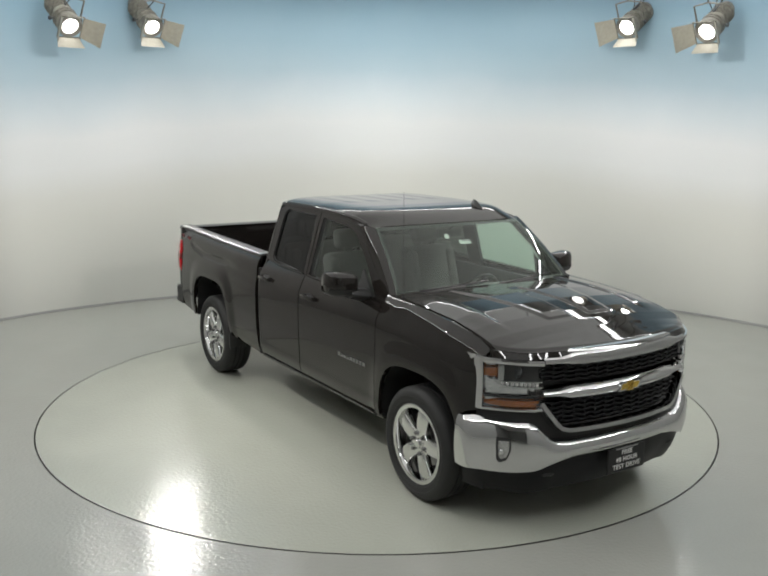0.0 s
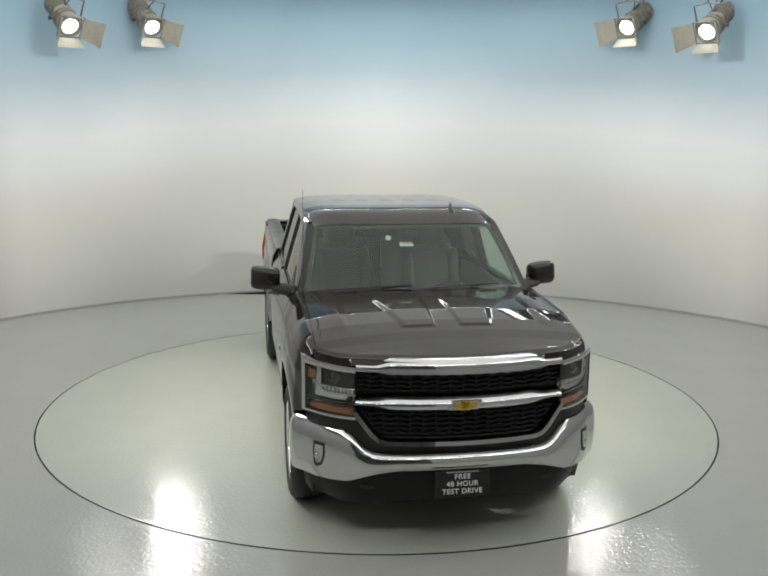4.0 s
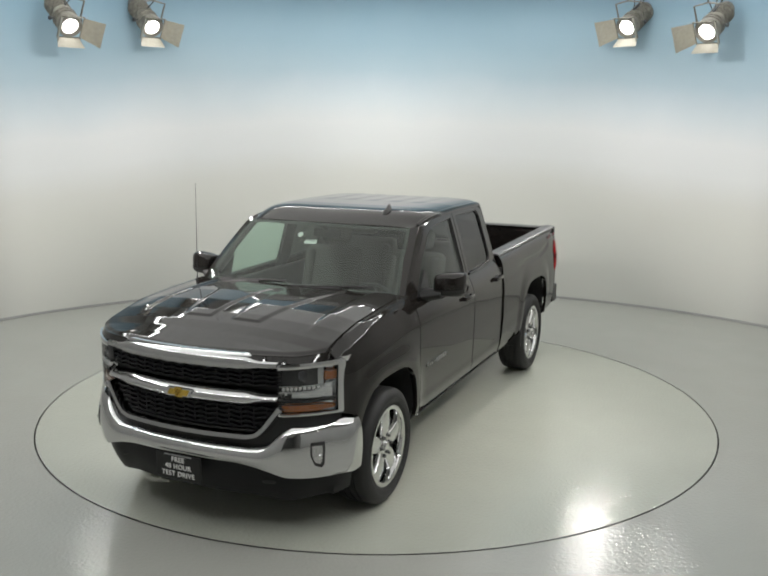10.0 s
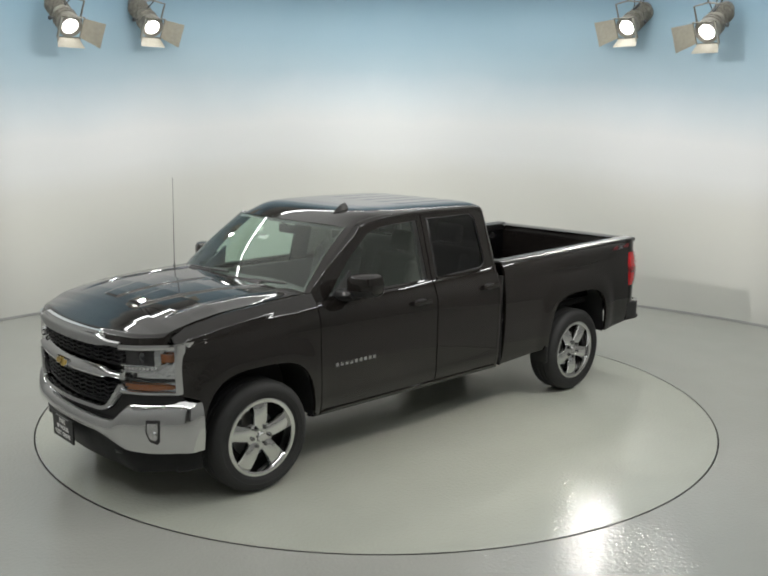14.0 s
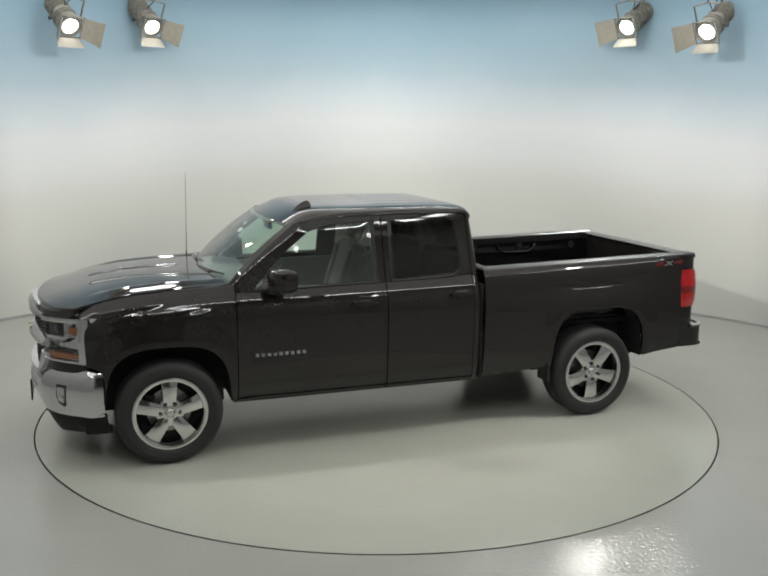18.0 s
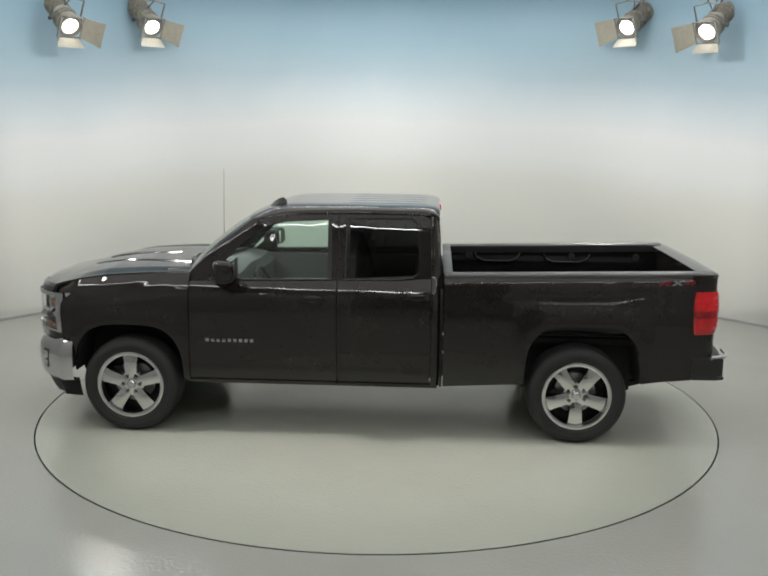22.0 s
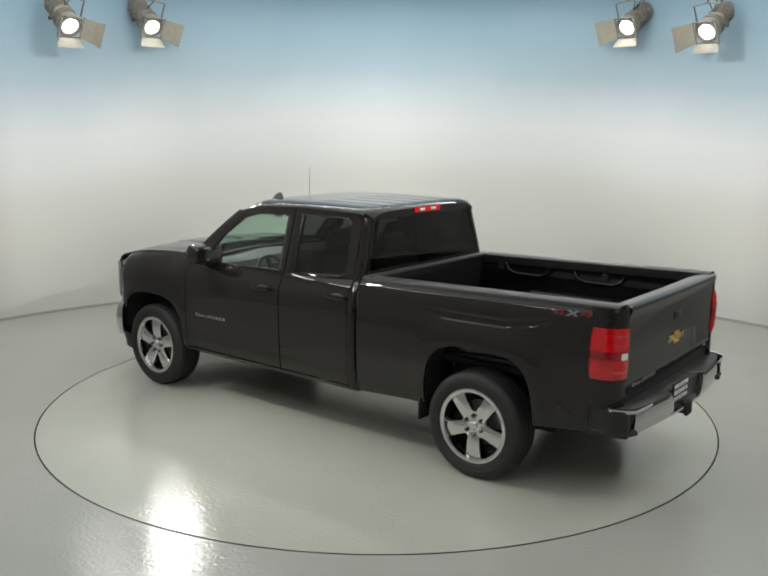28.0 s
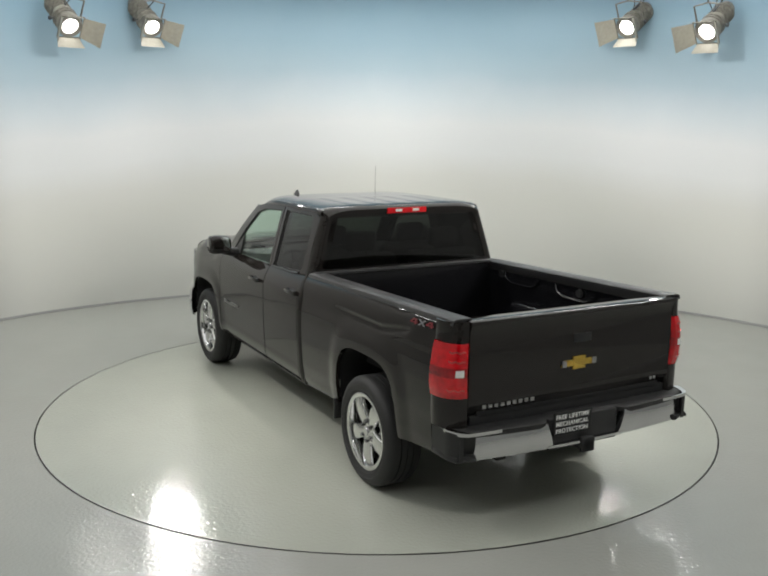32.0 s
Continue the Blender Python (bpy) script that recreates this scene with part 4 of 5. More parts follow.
        for z in span(0.44, 1.800, 25):
            y0 = side_y(-0.645, z) if z < 1.30 else green_y(-0.645, z)
            if 1.30 <= z < 1.345:
                y0 = min(y0, side_y(-0.645, 1.29) - (z - 1.29) * 0.5)
            lean = 0.03 * smooth01((z - 1.35) / 0.45)
            row = [Vector((-0.645 + 0.0 * lean, s * y0, z))]
            for a in span(0, 90, 7):
                row.append(Vector((-0.66 + lean - 0.055 * math.sin(radians(a)), s * (y0 - 0.055 * (1 - math.cos(radians(a)))), z)))
            row.append(Vector((-0.715 + lean, s * (y0 - 0.12), z)))
            rows.append(row)
        slab(bm, rows, (0.0, -s * 0.02, 0))
        part("cab_corner", bm, M_PAINT, truck)
        # A pillar
        bm = bmesh.new()
        rows = []
        for f in span(0, 1, 9):
            x = 1.318 - 0.583 * f
            zo = interp(x, ((0.735, 1.768), (1.00, 1.555), (1.285, 1.315), (1.31, 1.268))) - 0.012
            o = Vector((x - 0.012, s * (green_y(x, zo) - 0.004), zo))
            w = ws_point(s * 0.96, 0.02 + 0.97 * f)
            mid = (o + w) * 0.5 + Vector((0.02, s * 0.018, 0.016))
            rows.append([o, o * 0.6 + mid * 0.4 + Vector((0.004, s * 0.006, 0.004)), mid, w * 0.7 + mid * 0.3, w])
        slab(bm, rows, (-0.01, -s * 0.025, -0.02))
        part("a_pillar", bm, M_PAINT, truck)
        # mirror
        bm = bmesh.new()
        rows = []
        for f, k in ((0.0, 0.72), (0.06, 0.86), (0.2, 0.96), (0.5, 1.0), (0.8, 0.99), (0.93, 0.90), (1.0, 0.70)):
            y = 0.982 + 0.214 * f
            row = []
            for a in range(20):
                t = 2 * math.pi * a / 20
                c, sn = math.cos(t), math.sin(t)
                px = math.copysign(abs(c) ** 0.6, c) * 0.085 * k
                pz = math.copysign(abs(sn) ** 0.55, sn) * (0.084 + 0.004 * f) * k
                row.append(Vector((1.012 + px - 0.05 * f * f, s * y, 1.378 + pz + 0.010 * f)))
            rows.append(row)
        vs = sheet(bm, rows, True)
        bm.faces.new(vs[0]), bm.faces.new(vs[-1])
        mir = part("door_mirror", bm, M_PAINT, truck, "black door mirror", smooth=50)
        bm = bmesh.new()
        rows = []
        for f, k in ((0.0, 0.76), (0.06, 0.90), (0.2, 0.99), (0.5, 1.03), (0.8, 1.02), (0.93, 0.93), (1.0, 0.74)):
            row = []
            for t in span(1.06 * math.pi, 1.94 * math.pi, 13):
                c, sn = math.cos(t), math.sin(t)
                row.append(Vector((1.012 + math.copysign(abs(c) ** 0.6, c) * 0.085 * k - 0.05 * f * f, s * (0.980 + 0.218 * f), 1.377 + math.copysign(abs(sn) ** 0.55, sn) * (0.084 + 0.004 * f) * k + 0.010 * f)))
            rows.append(row)
        sheet(bm, rows)
        part("mirror_lower_shell", bm, M_PLASTIC, mir, "matte black lower shell", smooth=50)
        bm = bmesh.new()
        box(bm, (0.926, s * 1.09, 1.383), (0.012, 0.170, 0.122), 0.005)
        part("mirror_glass", bm, M_MIRROR, mir, "mirror glass")
        bm = bmesh.new()
        rows = []
        for f in span(0, 1, 6):
            y, z, w, h = 0.885 + 0.16 * f, 1.285 + 0.030 * f, 0.082 - 0.008 * f, 0.050 - 0.010 * f
            rows.append([Vector((1.045 - 0.02 * f + w * math.cos(t), s * y, z + h * math.sin(t))) for t in [2 * math.pi * a / 14 for a in range(14)]])
        vs = sheet(bm, rows, True)
        bm.faces.new(vs[0]), bm.faces.new(vs[-1])
        part("mirror_arm", bm, M_PLASTIC, mir)
        bm = bmesh.new()
        tri = [(1.15, 1.288), (0.92, 1.288), (0.935, 1.46)]
        slab(bm, [[surf(*tri[0]) + Vector((0, s * 0.002, 0)), surf(*tri[1]) + Vector((0, s * 0.002, 0))], [surf(1.04, 1.374) + Vector((0, s * 0.002, 0)), surf(*tri[2]) + Vector((0, s * 0.002, 0))]], (0, -s * 0.02, 0))
        part("mirror_sail", bm, M_PLASTIC, mir)

    # roof with long ribs
    bm = bmesh.new()
    zc = ((-0.70, 1.842), (-0.67, 1.862), (-0.60, 1.873), (-0.45, 1.877), (0.0, 1.879), (0.43, 1.875), (0.60, 1.869), (0.68, 1.858), (0.74, 1.842), (0.80, 1.820), (0.86, 1.795), (0.92, 1.768))
    ze = ((-0.70, 1.790), (-0.66, 1.822), (-0.58, 1.840), (0.0, 1.843), (0.4, 1.833), (0.6, 1.814), (0.75, 1.786), (0.86, 1.760), (0.92, 1.748))
    rows = []
    for x in span(-0.70, 0.92, 61):
        row = []
        c, e = interp(x, zc), interp(x, ze)
        for f in span(-1, 1, 81):
            y = (0.748 - 0.034 * smooth01((x - 0.35) / 0.50) - 0.03 * smooth01((-0.60 - x) / 0.10) ** 2) * f
            z = e + (c - e) * (1 - abs(f) ** 8.0) ** 0.85
            rib = 0.0
            for yr in (-0.42, -0.21, 0.0, 0.21, 0.42):
                rib = max(rib, smooth01((0.066 - abs(y - yr)) / 0.030))
            z += 0.0026 * rib * smooth01((0.15 - x) / 0.15) * smooth01((x + 0.64) / 0.08)
            row.append(Vector((x - 0.065 * f * f * smooth01((x - 0.5) / 0.40), y, z)))
        rows.append(row)
    slab(bm, rows, (0, 0, -0.03))
    roof = part("roof", bm, M_PAINT, truck, "black roof with shallow ribs", smooth=25)
    for s in (-1, 1):
        bm = bmesh.new()
        rows = [[Vector((x - 0.065 * smooth01((x - 0.5) / 0.40), s * (y - 0.034 * smooth01((x - 0.35) / 0.50)), interp(x, ze) + dz)) for x in span(-0.63, 0.80, 25)] for y, dz in ((0.722, 0.010), (0.738, 0.010), (0.750, 0.004), (0.759, -0.008), (0.762, -0.028))]
        slab(bm, rows, (0, -s * 0.02, -0.01))
        part("roof_rail", bm, M_PAINT, roof)
    # shark fin
    bm = bmesh.new()
    rows = []
    for f in span(0, 1, 7):
        x, h = 0.755 - 0.16 * f, 0.056 * math.sin(math.pi / 2 * min(1, f * 1.25)) * (1 - 0.55 * smooth01((f - 0.85) / 0.15))
        w = 0.026 * math.sin(math.pi * (0.12 + 0.8 * f))
        zb = interp(x, zc) - 0.008
        rows.append([Vector((x, 0.425 - w, zb)), Vector((x, 0.425 - w * 0.35, zb + h * 0.7)), Vector((x, 0.425, zb + h)), Vector((x, 0.425 + w * 0.35, zb + h * 0.7)), Vector((x, 0.425 + w, zb))])
    sheet(bm, rows)
    bmesh.ops.holes_fill(bm, edges=bm.edges, sides=12)
    part("roof_fin", bm, M_PLASTIC, truck, "black roof fin", smooth=60)
    # windscreen
    bm = bmesh.new()
    sheet(bm, [[ws_point(u, v) for u in span(-0.97, 0.97, 33)] for v in span(0, 1, 17)])
    part("windscreen", bm, M_SCREEN, truck, "clear raked windscreen").visible_shadow = False
    bm = bmesh.new()
    for v0, v1 in ((0.945, 1.0), (0.0, 0.05)):
        sheet(bm, [[ws_point(u, v) + Vector((-0.004, 0, -0.004)) for u in span(-0.97, 0.97, 25)] for v in (v0, v1)])
    for u0, u1 in ((-0.97, -0.935), (0.935, 0.97)):
        sheet(bm, [[ws_point(u, v) + Vector((-0.004, 0, -0.004)) for u in (u0, u1)] for v in span(0, 1, 12)])
    part("windscreen_band", bm, M_PLASTIC, truck)
    bm = bmesh.new()
    sheet(bm, [[ws_point(u, 0.645) + Vector((-0.008, 0, -0.008)) for u in span(-0.105, 0.035, 4)], [ws_point(u, 0.712) + Vector((-0.008, 0, -0.008)) for u in span(-0.10, 0.03, 4)]])
    st = part("windscreen_sticker", bm, M_WHITE, truck, "small white sticker with dark marks", smooth=0)
    for k in range(6):
        bm = bmesh.new()
        u = -0.085 + 0.018 * k
        sheet(bm, [[ws_point(u, 0.665) + Vector((0.004, 0, 0.004)), ws_point(u + 0.010, 0.665) + Vector((0.004, 0, 0.004))], [ws_point(u, 0.697) + Vector((0.004, 0, 0.004)), ws_point(u + 0.010, 0.697) + Vector((0.004, 0, 0.004))]])
        part("sticker_mark", bm, M_DASH, st, smooth=0)
    bm = bmesh.new()
    lathe(bm, [(0.0, 0.0), (0.022, 0.0), (0.022, 0.004)], 16, "z")
    o = part("round_sticker", bm, M_WHITE, truck, "round white sticker")
    o.matrix_basis = Matrix.Translation(ws_point(-0.205, 0.785) + Vector((-0.012, 0, -0.010))) @ pose(0, 0, 0, 0, 52, 0)

    # rear window, frame and brake lamp
    rear = lambda y, z: Vector((-0.722 + 0.035 * smooth01((z - 1.35) / 0.48) , y, z))
    r_out = [(-0.81, 1.30), (0.81, 1.30), (0.825, 1.36), (0.715, 1.78), (0.64, 1.838), (-0.64, 1.838), (-0.715, 1.78), (-0.825, 1.36)]
    r_in = [(-0.765, 1.368), (0.765, 1.368), (0.79, 1.395), (0.695, 1.750), (0.66, 1.778), (-0.66, 1.778), (-0.695, 1.750), (-0.79, 1.395)]
    back = part("cab_back", ring_panel(r_out, r_in, rear, 1, Vector((0.03, 0, 0))), M_PAINT, truck)
    part("rear_window", loop_sheet(r_in, lambda y, z: rear(y, z) + Vector((0.006, 0, 0)), None), M_REARGLASS, truck, "dark privacy rear window").visible_shadow = False
    bm = bmesh.new()
    box(bm, (-0.70, 0, 0.88), (0.03, 1.72, 0.88), 0.01)
    part("cab_back_lower", bm, M_PAINT, truck)
    bm = bmesh.new()
    slab(bm, [[Vector((-0.700 - 0.012 + 0.004 * abs(y), y, z)) for y in span(-0.185, 0.185, 9)] for z in (1.802, 1.825, 1.847)], (0.03, 0, 0))
    chm = part("high_brake_lamp", bm, M_RED, truck, "red high brake lamp with white cargo lamps")
    for s in (-1, 1):
        bm = bmesh.new()
        box(bm, (-0.712, s * 0.082, 1.825), (0.012, 0.060, 0.022), 0.004)
        part("cargo_lamp", bm, M_WHITE_LENS, chm)
    # mast aerial
    bm = bmesh.new()
    tube(bm, [(1.455, -0.835, 1.32), (1.452, -0.836, 1.37), (1.44, -0.837, 2.075)], [0.010, 0.0035, 0.0014], 6)
    part("aerial", bm, M_PLASTIC, truck, "thin black mast aerial")


def ws_point(u, v):
    """Windscreen surface: u across from -1 to 1, v from the cowl up to the roof."""
    y = u * (0.852 - 0.128 * v)
    x0, z0 = 1.455 - 0.115 * u * u, 1.345 - 0.02 * u * u
    x1, z1 = 0.915 - 0.065 * u * u, 1.768 - 0.012 * u ** 4
    return Vector((x0 + (x1 - x0) * v + 0.018 * math.sin(math.pi * v), y, z0 + (z1 - z0) * v + 0.014 * math.sin(math.pi * v)))


def name_bars(parent, m, h, w, n):
    """Row of plain upright bars the size of raised letters."""
    step = w / n
    for k in range(n):
        bm = bmesh.new()
        box(bm, (step * (k + 0.5), h / 2, 0.0), (step * 0.58, h * 0.62, 0.005))
        part("letter_bar", bm, M_SILVER, parent, "small silver bar", smooth=0).matrix_basis = m


M_MIRROR = principled("mirror_silver", (0.85, 0.85, 0.85), 0.02, 1.0, vary=0.0, rough_vary=0.0)
build_cab()


def build_interior():
    bm = bmesh.new()
    box(bm, (0.30, 0, 0.50), (2.0, 1.66, 0.06), 0.01)
    part("cab_floor", bm, M_INTERIOR, truck)
    bm = bmesh.new()
    rows = [[Vector((x, y, z + 0.012 * math.cos(y * 6))) for y in span(-0.80, 0.80, 17)] for x, z in ((1.36, 1.28), (1.15, 1.295), (1.0, 1.27), (0.94, 1.20), (0.96, 0.95), (1.1, 0.70))]
    slab(bm, rows, (0.03, 0, -0.03))
    dash = part("dashboard", bm, M_DASH, truck)
    bm = bmesh.new()
    box(bm, (0.935, 0, 1.12), (0.05, 0.30, 0.20), 0.02)
    part("centre_stack", bm, M_PLASTIC, dash)
    bm = bmesh.new()
    rows = []
    for k in range(29):
        a = 2 * math.pi * k / 28
        rows.append([Vector(((0.185 + 0.016 * math.cos(b)) * math.cos(a), (0.185 + 0.016 * math.cos(b)) * math.sin(a), 0.016 * math.sin(b))) for b in [2 * math.pi * j / 8 for j in range(8)]])
    sheet(bm, rows, True)
    box(bm, (0, 0, 0), (0.34, 0.05, 0.02), 0.006)
    box(bm, (0, -0.07, 0), (0.05, 0.2, 0.02), 0.006)
    box(bm, (0, 0, 0.0), (0.13, 0.12, 0.05), 0.02)
    sw = part("steering_wheel", bm, M_PLASTIC, truck)
    sw.matrix_basis = Matrix.Translation((0.78, 0.38, 1.13)) @ pose(0, 0, 0, 0, -65, 0) @ pose(0, 0, 0, 0, 0, 90)
    for x, ys, nm in ((0.28, (-0.40, 0.40), "front_seat"), (-0.48, (-0.40, 0.40), "rear_seat")):
        for y in ys:
            w = 0.54 if nm == "front_seat" else 0.70
            bm = bmesh.new()
            box(bm, (x + 0.12, y, 0.80), (0.52, w, 0.20), 0.06, segs=3)
            seat = part(nm, bm, M_SEAT, truck, "grey cloth seat", smooth=60)
            lean = pose(0, 0, 0, 0, -17 if nm == "front_seat" else -8, 0)
            bm = bmesh.new()
            box(bm, (0, 0, 0.30), (0.15, w * 0.96, 0.62), 0.055, segs=3)
            box(bm, (0.03, w * 0.38, 0.30), (0.15, 0.10, 0.52), 0.04)
            box(bm, (0.03, -w * 0.38, 0.30), (0.15, 0.10, 0.52), 0.04)
            b = part("seat_back", bm, M_SEAT, seat, smooth=60)
            b.matrix_basis = Matrix.Translation((x - 0.14 if nm == "front_seat" else x - 0.06, y, 0.86)) @ lean
            bm = bmesh.new()
            box(bm, (0.01, 0, 0.72), (0.10, 0.28, 0.17), 0.045, segs=3)
            for g in (-0.06, 0.06):
                tube(bm, [(0, y_ := g, 0.58), (0, g, 0.66)], 0.008, 6)
            hd = part("headrest", bm, M_SEAT, seat, smooth=60)
            hd.matrix_basis = b.matrix_basis.copy()
    bm = bmesh.new()
    box(bm, (0.86, -0.01, 1.68), (0.03, 0.24, 0.07), 0.012)
    tube(bm, [(0.86, -0.01, 1.70), (0.93, -0.01, 1.745)], 0.01, 6)
    part("rear_view_mirror", bm, M_PLASTIC, truck)
    for s in (-1, 1):
        bm = bmesh.new()
        box(bm, (0.76, s * 0.36, 1.755), (0.16, 0.42, 0.018), 0.006)
        part("sun_visor", bm, M_SEAT, truck)
        bm = bmesh.new()
        box(bm, (0.35, s * 0.86, 0.88), (1.80, 0.05, 0.74), 0.01)
        part("door_trim", bm, M_INTERIOR, truck)
    bm = bmesh.new()
    rows = [[Vector((x, y, 1.825 - 0.04 * abs(y / 0.68) ** 3 - 0.03 * smooth01((x - 0.5) / 0.3))) for y in span(-0.68, 0.68, 11)] for x in span(-0.66, 0.80, 9)]
    sheet(bm, rows)
    part("headliner", bm, M_SEAT, truck)


build_interior()


# ---- load bed ----
def corner_pt(f, z, proud=0.0):
    """Rear corner of the bed, f from the side (0) to the tail (1)."""
    a = math.pi / 2 * f
    y0 = bed_y(-2.70, min(z, 1.30))
    return (-2.712 - (0.183 + proud) * math.sin(a) ** 0.9, y0 + proud - (y0 - 0.832) * (1 - math.cos(a) ** 0.85), z)


def lamp_proud(z):
    """How far the bulged tail lamp stands out of the corner at height z."""
    return 0.003 + 0.016 * math.sin(math.pi * min(1.0, max(0.0, (z - 0.925) / 0.343))) ** 0.6


def build_bed():
    top = lambda x: 1.345 + (-0.745 - x) * 0.0235
    for s in (-1, 1):
        arch = arch_line(1, 45, 0.485, 0.508)
        bottom = [(-0.745, 0.442), (-1.33, 0.478), *arch, (-2.36, 0.520), (-2.712, 0.552)]
        b = resample(bottom, 110)
        t = [(-0.745 + (p[0] + 0.745), 0) for p in b]
        t = [(p[0], top(p[0])) for p in t]
        bm = bmesh.new()
        rows = [[Vector((b[k][0], s * bed_y(b[k][0], b[k][1] + (t[k][1] - b[k][1]) * f), b[k][1] + (t[k][1] - b[k][1]) * f)) for k in range(110)] for f in span(0, 1, 70)]
        slab(bm, rows, lambda p: Vector((p.x, p.y - s * 0.03, p.z)))
        side = part("bed_side", bm, M_PAINT, truck, "black bed side with a flared wheel opening", smooth=35)
        for z0, z1 in ((0.738, 0.925), (1.268, 1.392)):
            bm = bmesh.new()
            rows = [[Vector((p[0], s * p[1], p[2])) for p in (corner_pt(f, z) for f in span(0, 1, 9))] for z in span(z0, z1, 7)]
            slab(bm, rows, (0.03, -s * 0.02, 0))
            part("rear_corner", bm, M_PAINT, side)
        # tail lamp in three chambers
        lamp = None
        for z0, z1, mat in ((0.929, 1.060, M_RED), (1.0605, 1.118, M_RED_DARK), (1.1185, 1.264, M_RED)):
            bm = bmesh.new()
            rows = [[Vector((p[0], s * p[1], p[2])) for p in (corner_pt(f, z, lamp_proud(z)) for f in span(0, 1, 13))] for z in span(z0, z1, 8)]
            slab(bm, rows, (0.02, -s * 0.02, 0))
            ob = part("tail_lamp" if lamp is None else "lamp_chamber", bm, mat, lamp or truck, "red tail lamp with a small white reversing lamp" if lamp is None else "")
            lamp = lamp or ob
        bm = bmesh.new()
        rows = [[Vector((p[0], s * p[1], p[2])) for p in (corner_pt(f, z, lamp_proud(z) + 0.003) for f in span(0.72, 0.93, 5))] for z in (1.066, 1.087, 1.108)]
        slab(bm, rows, (0.012, 0, 0))
        part("reversing_lamp", bm, M_WHITE_LENS, lamp, "small white reversing lamp")
        # wavy strips in brighter red draw the glints inside the lamp
        for zz in (0.982, 1.158, 1.215):
            bm = bmesh.new()
            rows = [[Vector((p[0], s * p[1], p[2])) for p in (corner_pt(f, z + 0.004 * math.sin(f * 30), lamp_proud(z) + 0.0025) for f in span(0.50, 0.95, 12))] for z in (zz - 0.006, zz, zz + 0.006)]
            slab(bm, rows, (0.008, 0, 0))
            part("lamp_reflector", bm, M_RED_BRIGHT, lamp, "bright red reflector strip drawn for the lens glints")
        # rail cap
        bm = bmesh.new()
        rows = [[Vector((x, s * y, top(x) + dz)) for x in span(-0.75, -2.86, 18)] for y, dz in ((0.925, -0.012), (0.918, 0.006), (0.90, 0.014), (0.80, 0.014), (0.785, 0.004), (0.785, -0.05))]
        slab(bm, rows, (0, 0, -0.012))
        part("rail_cap", bm, M_RAIL, truck, "grey-black plastic rail cap")
        # inner wall with stamped ribs
        bm = bmesh.new()
        rows = [[Vector((x, s * (0.80 - 0.012 * (math.sin((z - 0.87) * 24) > 0.3)), z)) for x in span(-0.80, -2.87, 30)] for z in span(0.865, 1.36, 20)]
        slab(bm, rows, (0, s * 0.01, 0))
        inner = part("bed_inner_wall", bm, M_LINER, truck)
        for xa, xb in ((-1.05, -1.50), (-1.72, -2.18)):
            bm = bmesh.new()
            tube(bm, [(xa, s * 0.785, 1.30), (xa - 0.03, s * 0.778, 1.245), (xa - 0.10, s * 0.775, 1.215), (xb + 0.10, s * 0.775, 1.215), (xb + 0.03, s * 0.778, 1.245), (xb, s * 0.785, 1.30)], 0.013, 6)
            part("stamped_ridge", bm, M_LINER, inner)
        for x in (-1.0, -2.0, -2.62):
            bm = bmesh.new()
            lathe(bm, [(0.0, 0.0), (0.03, 0.0), (0.034, 0.02)], 14, "y", (x, 0, 1.27))
            for v in bm.verts:
                v.co.y = s * (0.772 + v.co.y)
            part("tie_down", bm, M_PLASTIC, inner)
        # wheel well inside the bed
        bm = bmesh.new()
        box(bm, (-1.84, s * 0.70, 0.985), (0.98, 0.23, 0.25), 0.05, segs=3)
        part("wheel_well", bm, M_LINER, truck)
        bm = bmesh.new()
        line = arch_line(1, 25, 0.5, 0.5)
        sheet(bm, [[(p[0], s * y, p[1] + 0.004) for p in line] for y in (0.955, 0.60)])
        sheet(bm, [[(p[0], s * 0.60, p[1]) for p in line], [(p[0], s * 0.60, 0.35) for p in line]])
        part("wheel_house", bm, M_UNDER, truck)
        # decal
        m = Matrix.Translation((-2.412 if s > 0 else -2.735, s * (bed_y(-2.55, 1.30) + 0.003), 1.305)) @ (pose(0, 0, 0, 90, 0, 180) if s > 0 else pose(0, 0, 0, 90, 0, 0)) @ pose(0, 0, 0, 0, 0, 3.5 * s)
        four = (((0.0, 0.24), (1.0, 0.24), (1.0, 0.44), (0.0, 0.44)), ((0.0, 0.44), (0.24, 0.44), (0.66, 1.0), (0.42, 1.0)), ((0.58, 0.0), (0.82, 0.0), (0.82, 1.0), (0.58, 1.0)))
        cross = (((0.0, 0.0), (0.26, 0.0), (1.0, 1.0), (0.74, 1.0)), ((0.74, 0.0), (1.0, 0.0), (0.26, 1.0), (0.0, 1.0)))
        for k, (shape, mat) in enumerate(((four, M_DECAL), (cross, M_DECAL_SILVER), (four, M_DECAL))):
            bm = bmesh.new()
            for quad in shape:
                at = [Vector(((k * 1.06 + u) * 0.090 + 0.45 * v * 0.038, v * 0.038, 0.0)) for u, v in quad]
                slab(bm, [[at[0], at[1]], [at[3], at[2]]], (0, 0, 0.0012))
            fig = part("decal_figure", bm, mat, side, "red and silver 4X4 decal", smooth=0)
            fig.matrix_basis = m
    # floor and front wall
    bm = bmesh.new()
    rows = [[Vector((x, y, 0.862 + 0.012 * (math.sin(y * 42) > 0))) for y in span(-0.80, 0.80, 90)] for x in (-0.79, -2.88)]
    slab(bm, rows, (0, 0, -0.02))
